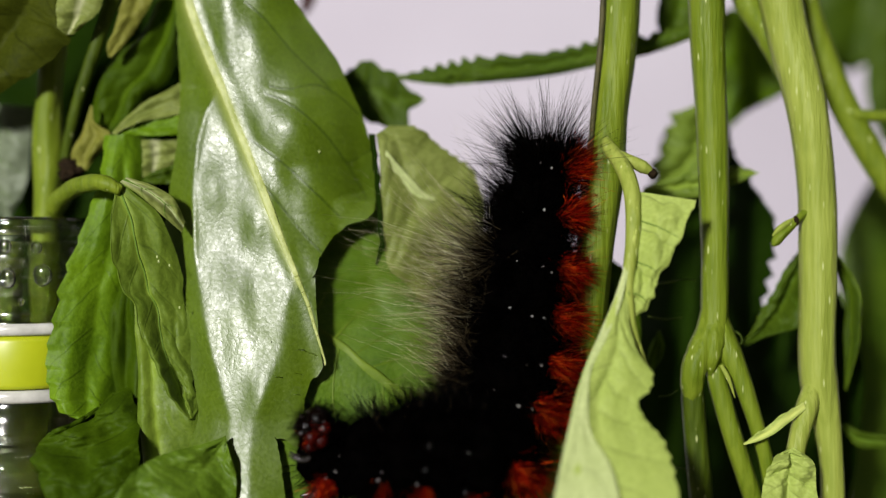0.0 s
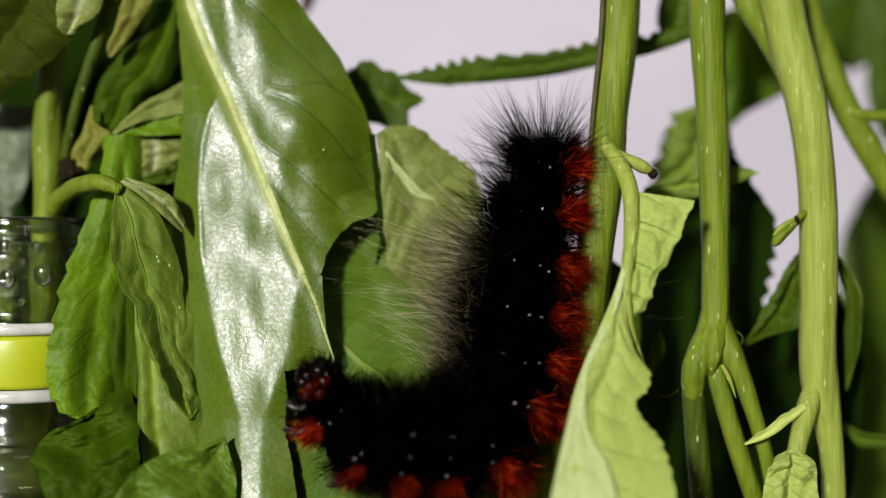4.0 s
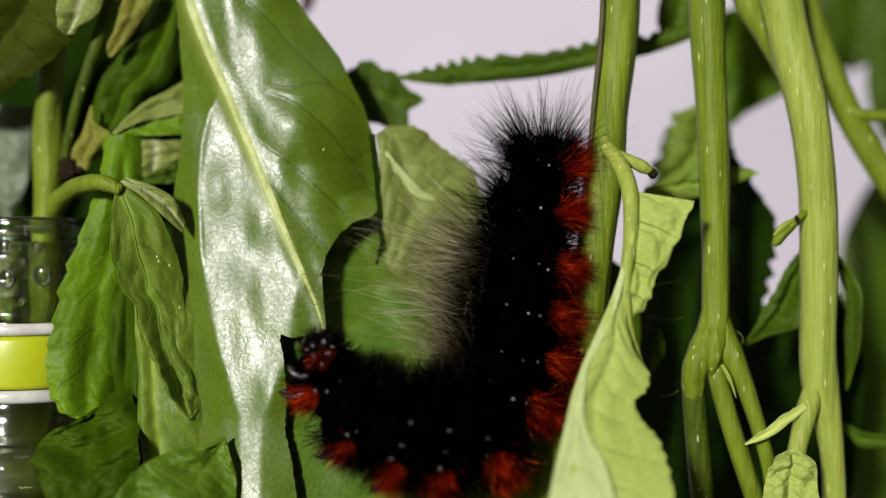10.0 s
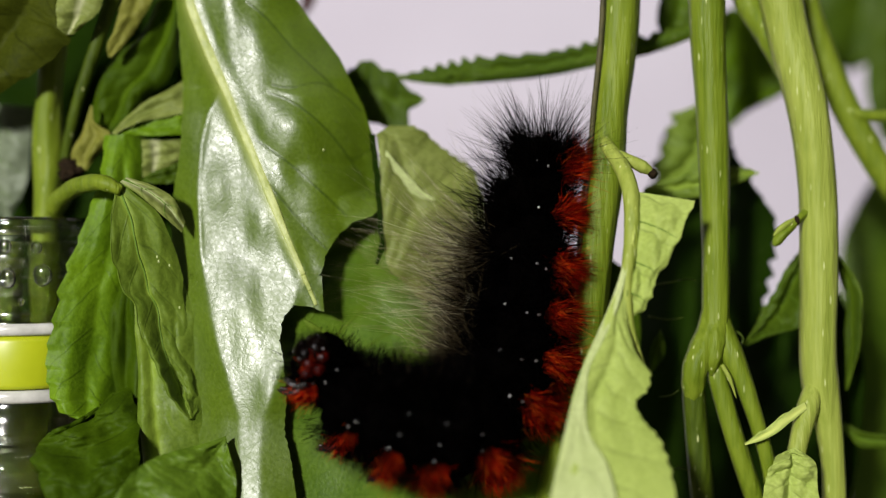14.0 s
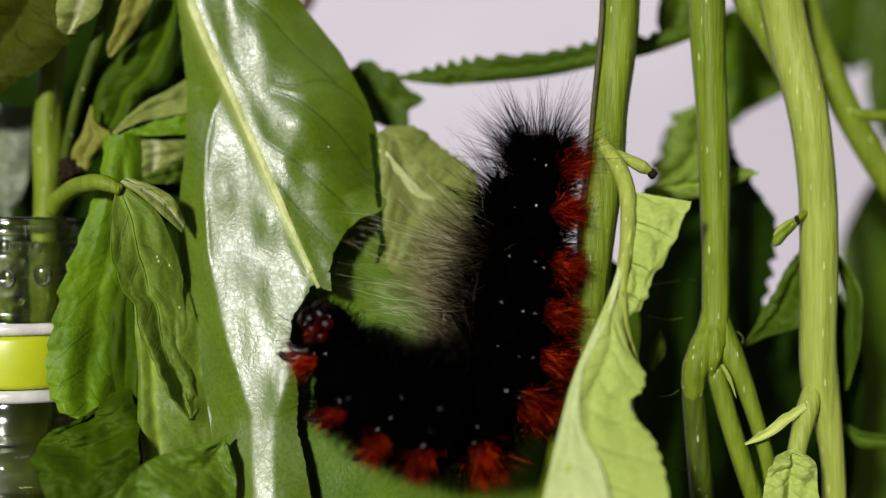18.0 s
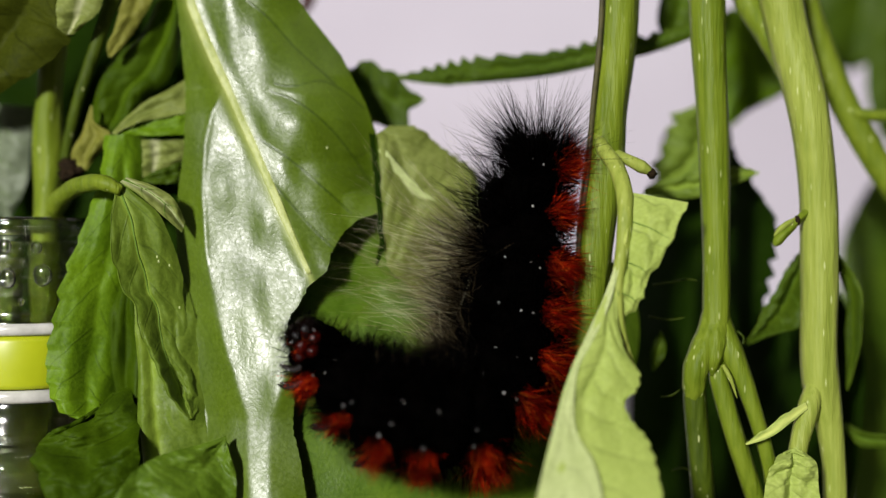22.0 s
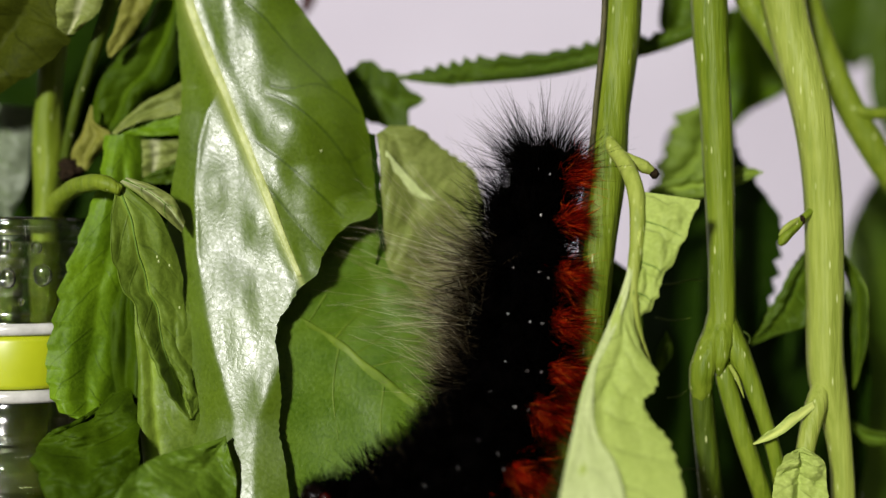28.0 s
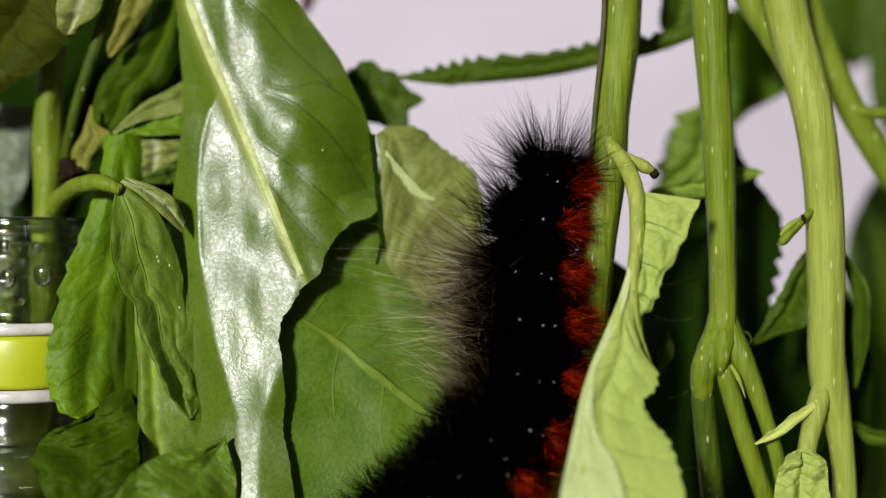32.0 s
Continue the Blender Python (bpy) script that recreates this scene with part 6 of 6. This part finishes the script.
    key_segment(7, [(0, 2.39, -5.60, 70.01, 88.7), (1, 1.99, -5.60, 70.24, 87.7), (2, 1.61, -5.60, 70.47, 87.5), (3, 1.17, -5.60, 71.13, 88.9), (3.5, 0.95, -5.60, 71.47, 90.2), (5.5, 0.72, -5.60, 71.62, 94.1), (6, 0.62, -5.60, 71.75, 94.2), (7, 0.44, -5.60, 72.04, 94.8), (8, 0.41, -5.60, 72.09, 94.9), (9, 0.57, -5.60, 71.94, 93.6), (10, 0.39, -5.60, 72.17, 95.5), (11, 0.23, -5.60, 72.31, 95.6), (12, 0.06, -5.60, 72.44, 98.2), (13, -0.23, -5.60, 73.05, 101.8), (13.7, -0.07, -5.60, 72.90, 100.8), (14.5, 0.09, -5.60, 72.72, 99.2), (16.5, -0.53, -5.60, 73.93, 104.9), (17.5, -0.69, -5.60, 74.09, 106.0), (18.5, -0.87, -5.60, 74.28, 106.1), (19.5, -1.10, -5.60, 74.56, 108.1), (21, -1.52, -5.60, 75.07, 112.0), (21.5, -1.15, -5.60, 74.50, 107.2), (22, -0.80, -5.60, 73.93, 103.9), (22.6, -0.44, -5.60, 73.93, 103.8), (23, 0.44, -5.60, 71.24, 84.9), (23.5, 0.94, -5.60, 70.53, 78.4), (24, 1.42, -5.60, 69.81, 72.1), (25, 1.61, -5.60, 69.11, 65.4), (25.5, 1.63, -5.60, 69.06, 65.2), (27.5, 1.74, -5.60, 68.83, 62.2), (28, 1.77, -5.60, 68.79, 61.0), (30.5, 1.77, -5.60, 68.79, 60.5), (30.6, 1.86, -5.60, 68.65, 59.9), (30.7, 1.95, -5.60, 68.47, 59.4), (30.8, 2.03, -5.60, 68.31, 58.9), (31, 2.19, -5.60, 67.99, 56.4), (31.4, 2.19, -5.60, 67.99, 56.4), (31.5, 2.19, -5.60, 67.99, 56.4), (31.6, 2.19, -5.60, 67.99, 56.4), (31.7, 2.19, -5.60, 67.99, 56.4), (32, 2.19, -5.60, 67.99, 56.4)])
    key_segment(8, [(0, -1.86, -6.00, 70.39, 90.8), (1, -2.11, -6.00, 70.43, 90.4), (2, -2.38, -6.00, 70.47, 90.1), (3, -2.99, -6.00, 70.99, 90.0), (3.5, -3.30, -6.00, 71.22, 90.0), (5.5, -3.30, -6.00, 71.95, 94.8), (6, -3.40, -6.00, 72.03, 94.9), (7, -3.59, -6.00, 72.21, 95.2), (8, -3.72, -6.00, 72.24, 95.3), (9, -3.79, -6.00, 72.13, 95.3), (10, -3.90, -6.00, 72.66, 101.2), (11, -4.00, -6.00, 73.00, 102.9), (12, -4.12, -6.00, 73.35, 104.6), (13, -4.23, -6.00, 74.03, 106.4), (13.7, -4.13, -6.00, 73.78, 104.1), (14.5, -4.00, -6.00, 73.49, 101.5), (16.5, -4.71, -6.00, 74.94, 110.0), (17.5, -4.84, -6.00, 75.18, 108.9), (18.5, -4.95, -6.00, 75.42, 107.8), (19.5, -5.07, -6.00, 75.80, 108.7), (21, -5.18, -6.00, 76.59, 113.1), (21.5, -4.96, -6.00, 75.63, 111.0), (22, -4.76, -6.00, 74.65, 109.1), (22.6, -4.51, -6.00, 74.36, 106.5), (23, -3.62, -6.00, 70.83, 90.0), (23.5, -3.08, -6.00, 69.88, 85.8), (24, -2.58, -6.00, 68.93, 81.8), (25, -1.86, -6.00, 67.51, 70.9), (25.5, -1.82, -6.00, 67.38, 69.7), (27.5, -1.66, -6.00, 66.83, 65.1), (28, -1.63, -6.00, 66.69, 64.0), (30.5, -1.63, -6.00, 66.69, 64.0), (30.6, -1.50, -6.00, 66.47, 62.4), (30.7, -1.35, -6.00, 66.23, 60.9), (30.8, -1.22, -6.00, 65.98, 59.4), (31, -0.95, -6.00, 65.52, 56.3), (31.4, -0.95, -6.00, 65.52, 56.3), (31.5, -0.95, -6.00, 65.52, 56.3), (31.6, -0.95, -6.00, 65.52, 56.3), (31.7, -0.95, -6.00, 65.52, 56.3), (32, -0.95, -6.00, 65.52, 56.3)])
    key_segment(9, [(0, -5.62, -5.00, 70.02, 85.9), (1, -5.90, -5.00, 70.20, 91.7), (2, -6.18, -5.00, 70.39, 97.7), (3, -6.75, -5.00, 71.06, 105.2), (3.5, -7.05, -5.00, 71.39, 109.2), (5.5, -7.21, -5.00, 72.17, 118.1), (6, -7.28, -5.00, 72.33, 119.1), (7, -7.39, -5.00, 72.66, 121.2), (8, -7.46, -5.00, 72.73, 121.4), (9, -7.51, -5.00, 72.59, 120.0), (10, -7.53, -5.00, 73.64, 124.4), (11, -7.58, -5.00, 73.99, 124.4), (12, -7.63, -5.00, 74.36, 124.5), (13, -7.78, -5.00, 75.19, 127.3), (13.7, -7.62, -5.00, 74.71, 124.9), (14.5, -7.43, -5.00, 74.16, 122.3), (16.5, -7.98, -5.00, 76.57, 134.3), (17.5, -8.09, -5.00, 76.57, 133.5), (18.5, -8.22, -5.00, 76.56, 132.7), (19.5, -8.30, -5.00, 76.89, 132.6), (21, -8.36, -5.00, 77.91, 133.6), (21.5, -8.18, -5.00, 77.12, 129.4), (22, -7.99, -5.00, 76.33, 125.1), (22.6, -8.03, -5.00, 76.10, 124.7), (23, -7.61, -5.00, 71.13, 108.3), (23.5, -7.27, -5.00, 69.82, 103.6), (24, -6.92, -5.00, 68.51, 98.9), (25, -5.82, -5.00, 66.42, 83.3), (25.5, -5.76, -5.00, 66.22, 82.1), (27.5, -5.48, -5.00, 65.37, 76.9), (28, -5.41, -5.00, 65.17, 75.6), (30.5, -5.41, -5.00, 65.17, 75.6), (30.6, -5.22, -5.00, 64.83, 73.9), (30.7, -5.02, -5.00, 64.49, 72.1), (30.8, -4.81, -5.00, 64.15, 70.3), (31, -4.43, -5.00, 63.46, 66.7), (31.4, -4.43, -5.00, 63.46, 66.7), (31.5, -4.43, -5.00, 63.46, 66.7), (31.6, -4.43, -5.00, 63.46, 66.7), (31.7, -4.43, -5.00, 63.46, 66.7), (32, -4.43, -5.00, 63.46, 66.7)])
    key_segment(10, [(0, -10.40, -4.00, 69.43, 112.3), (1, -10.47, -4.00, 70.33, 119.4), (2, -10.55, -4.00, 71.24, 126.5), (3, -10.62, -4.00, 72.72, 134.0), (3.5, -10.66, -4.00, 73.45, 137.6), (5.5, -10.40, -4.00, 75.38, 144.8), (6, -10.46, -4.00, 75.62, 146.0), (7, -10.57, -4.00, 76.08, 148.5), (8, -10.72, -4.00, 76.18, 149.2), (9, -10.92, -4.00, 75.91, 148.3), (10, -10.81, -4.00, 77.05, 148.5), (11, -10.85, -4.00, 77.35, 148.4), (12, -10.89, -4.00, 77.65, 148.4), (13, -10.79, -4.00, 78.70, 151.2), (13.7, -10.97, -4.00, 78.23, 144.5), (14.5, -11.18, -4.00, 77.69, 137.6), (16.5, -10.85, -4.00, 80.60, 150.2), (17.5, -10.90, -4.00, 80.60, 150.2), (18.5, -10.95, -4.00, 80.61, 150.3), (19.5, -11.00, -4.00, 80.93, 150.5), (21, -11.08, -4.00, 81.88, 151.2), (21.5, -11.13, -4.00, 80.36, 143.7), (22, -11.19, -4.00, 78.83, 135.8), (22.6, -11.13, -4.00, 78.61, 136.1), (23, -11.37, -4.00, 73.04, 132.4), (23.5, -10.99, -4.00, 71.43, 126.6), (24, -10.62, -4.00, 69.83, 119.9), (25, -9.82, -4.00, 66.18, 97.9), (25.5, -9.73, -4.00, 65.87, 96.9), (27.5, -9.37, -4.00, 64.64, 93.1), (28, -9.28, -4.00, 64.35, 92.2), (30.5, -9.28, -4.00, 64.35, 92.2), (30.6, -9.07, -4.00, 63.87, 90.8), (30.7, -8.85, -4.00, 63.40, 89.5), (30.8, -8.63, -4.00, 62.93, 88.1), (31, -8.21, -4.00, 61.98, 85.3), (31.4, -8.21, -4.00, 61.98, 85.3), (31.5, -8.21, -4.00, 61.98, 85.3), (31.6, -8.21, -4.00, 61.98, 85.3), (31.7, -8.21, -4.00, 61.98, 85.3), (32, -8.21, -4.00, 61.98, 85.3)])
    key_segment(11, [(0, -12.06, -6.50, 72.89, 143.3), (1, -12.00, -6.50, 73.88, 147.1), (2, -12.13, -6.50, 74.75, 150.9), (3, -12.13, -6.50, 76.27, 152.3), (3.5, -12.13, -6.50, 77.03, 153.0), (5.5, -11.47, -6.50, 78.22, 155.2), (6, -11.42, -6.50, 78.52, 157.4), (7, -11.21, -6.50, 79.11, 161.8), (8, -11.30, -6.50, 79.40, 163.8), (9, -11.58, -6.50, 79.40, 163.5), (10, -11.49, -6.50, 80.27, 162.4), (11, -11.49, -6.50, 80.54, 162.8), (12, -11.49, -6.50, 80.81, 163.2), (13, -11.41, -6.50, 81.78, 165.0), (13.7, -12.07, -6.50, 80.30, 153.6), (14, -12.23, -6.50, 79.77, 149.0), (14.5, -12.46, -6.50, 81.00, 141.2), (16.5, -12.36, -6.50, 81.96, 157.2), (17.5, -11.80, -6.50, 82.66, 155.5), (18.5, -11.73, -6.50, 83.13, 154.1), (19.5, -11.40, -6.50, 83.59, 154.4), (21, -11.33, -6.50, 84.50, 157.3), (21.5, -12.45, -6.50, 83.03, 149.2), (22, -13.00, -6.50, 81.47, 142.0), (22.6, -12.67, -6.50, 80.92, 142.3), (23, -12.42, -6.50, 75.54, 148.7), (23.5, -12.30, -6.50, 73.62, 141.1), (24, -12.13, -6.50, 71.65, 131.2), (25, -12.22, -6.50, 67.63, 109.6), (25.5, -12.14, -6.50, 67.31, 109.2), (27.5, -11.85, -6.50, 66.05, 107.6), (28, -11.78, -6.50, 65.73, 107.3), (30.5, -11.78, -6.50, 65.73, 107.3), (30.6, -11.53, -6.50, 65.24, 107.1), (30.7, -11.26, -6.50, 64.76, 106.9), (30.8, -11.00, -6.50, 64.27, 106.7), (31, -10.48, -6.50, 63.30, 106.3), (31.4, -10.48, -6.50, 63.30, 106.3), (31.5, -10.48, -6.50, 63.30, 106.3), (31.6, -10.48, -6.50, 63.30, 106.3), (31.7, -10.48, -6.50, 63.30, 106.3), (32, -10.48, -6.50, 63.30, 106.3)])

    turns = [(0, 0.03), (1, -0.42), (2, -0.66), (3, -1.12), (3.5, -1.12), (5.5, -1.12), (7, -1.36), (8, -0.89), (10, -1.12), (12, -1.36), (13, -1.58), (14.5, -0.89), (16.5, -2.05), (18, -2.50), (21, -2.50), (21.5, -2.05), (22, -2.05), (23, -1.36), (24, -1.12), (25.5, -1.12), (27.5, -1.12), (28, -0.42), (30.5, -0.20), (31, -0.66), (32, -0.89)]
    hang = (Vector(PIVOT) - ORIGIN[SL.name]) * MM
    walk(feast, [(t, Matrix.Translation(hang) @ swing(a)) for t, a in turns])
    base, top = ORIGIN[RS.name] * MM, Vector((0.030, 0.004, 0.133))
    leans = [(0, 0.0), (3, -0.06), (5.5, -0.12), (14.5, -0.12), (18, -0.12), (20, -0.18), (22, -0.2), (23, -0.36), (24, -0.42), (25.5, -0.49), (27.5, -0.52), (28, -0.9), (28.5, -1.0), (30.5, -1.02), (31, -1.05), (32, -1.05)]
    walk(RS, [(t, Matrix.Translation(top) @ swing(a) @ Matrix.Translation(base - top)) for t, a in leans])
    base = ORIGIN[MS.name] * MM
    walk(MS, [(t, Matrix.Translation(base + Vector((dx * MM, 0, 0)))) for t, dx in [(0, 0.00), (5.5, 0.00), (14.5, 0.00), (16.5, 0.00), (20, -0.09), (22, -0.09), (23, 0.00), (25.5, 0.00), (27.5, 0.00), (28, 0.18), (30.5, 0.26), (31, 0.26), (32, 0.18)]])
    base = (Vector(CURL_PIVOT) - ORIGIN[MS.name]) * MM
    walk(CU, [(t, Matrix.Translation(base + Vector((dx * MM, 0, 0))) @ swing(-a)) for t, dx, a in [(0, 0.00, 0.00), (3, -0.18, -0.30), (5.5, -0.09, 0.02), (8, -0.09, -0.30), (12, -0.18, -0.60), (14.5, -0.09, -0.30), (16.5, -0.26, -0.62), (18, -0.35, -0.90), (19, -0.53, -1.55), (21, -0.70, -1.83), (22, -0.53, -1.55), (22.5, -0.44, -1.23), (23, -0.09, -0.30), (25.5, -0.09, 0.62), (27.5, 0.00, 0.20), (28, 0.2, 0.2), (30.5, 0.3, 0.2), (31.5, 0.4, 0.4), (32, 0.17, 0.3)]])
    # each mouthful is bitten off, drawn to the jaws and carried on inside the body
    for ob, centre, r, c in shreds:
        bite = (21.0, 17.2, 12.8, 10.3, 7.3, 4.5, 2.8, 1.6, 1.0, 0.6, 0.3)[r] + (0.5 if c == 0 and r < 6 else 0)
        start = Vector((0, 0, 0))
        rows = [(0, Matrix.Translation(start)), (max(0.1, bite - 0.1), Matrix.Translation(start))]
        for dt in (0.25, 0.6, 1.2, 2, 3, 4, 6, 8, 10, 12, 15, 18, 21, 24, 27, 30):
            t = bite + dt
            if t >= 32:
                break
            goal = body_place(11 if dt < 0.4 else 9 if dt < 1 else 6, t)
            a = float(np.interp(t, [q[0] for q in turns], [q[1] for q in turns]))
            rows.append((t, Matrix.Translation((swing(-a) @ (goal - Vector(PIVOT)) - (centre - Vector(PIVOT))) * MM)))
        rows.append((32, rows[-1][1]))
        walk(ob, rows)


motions()
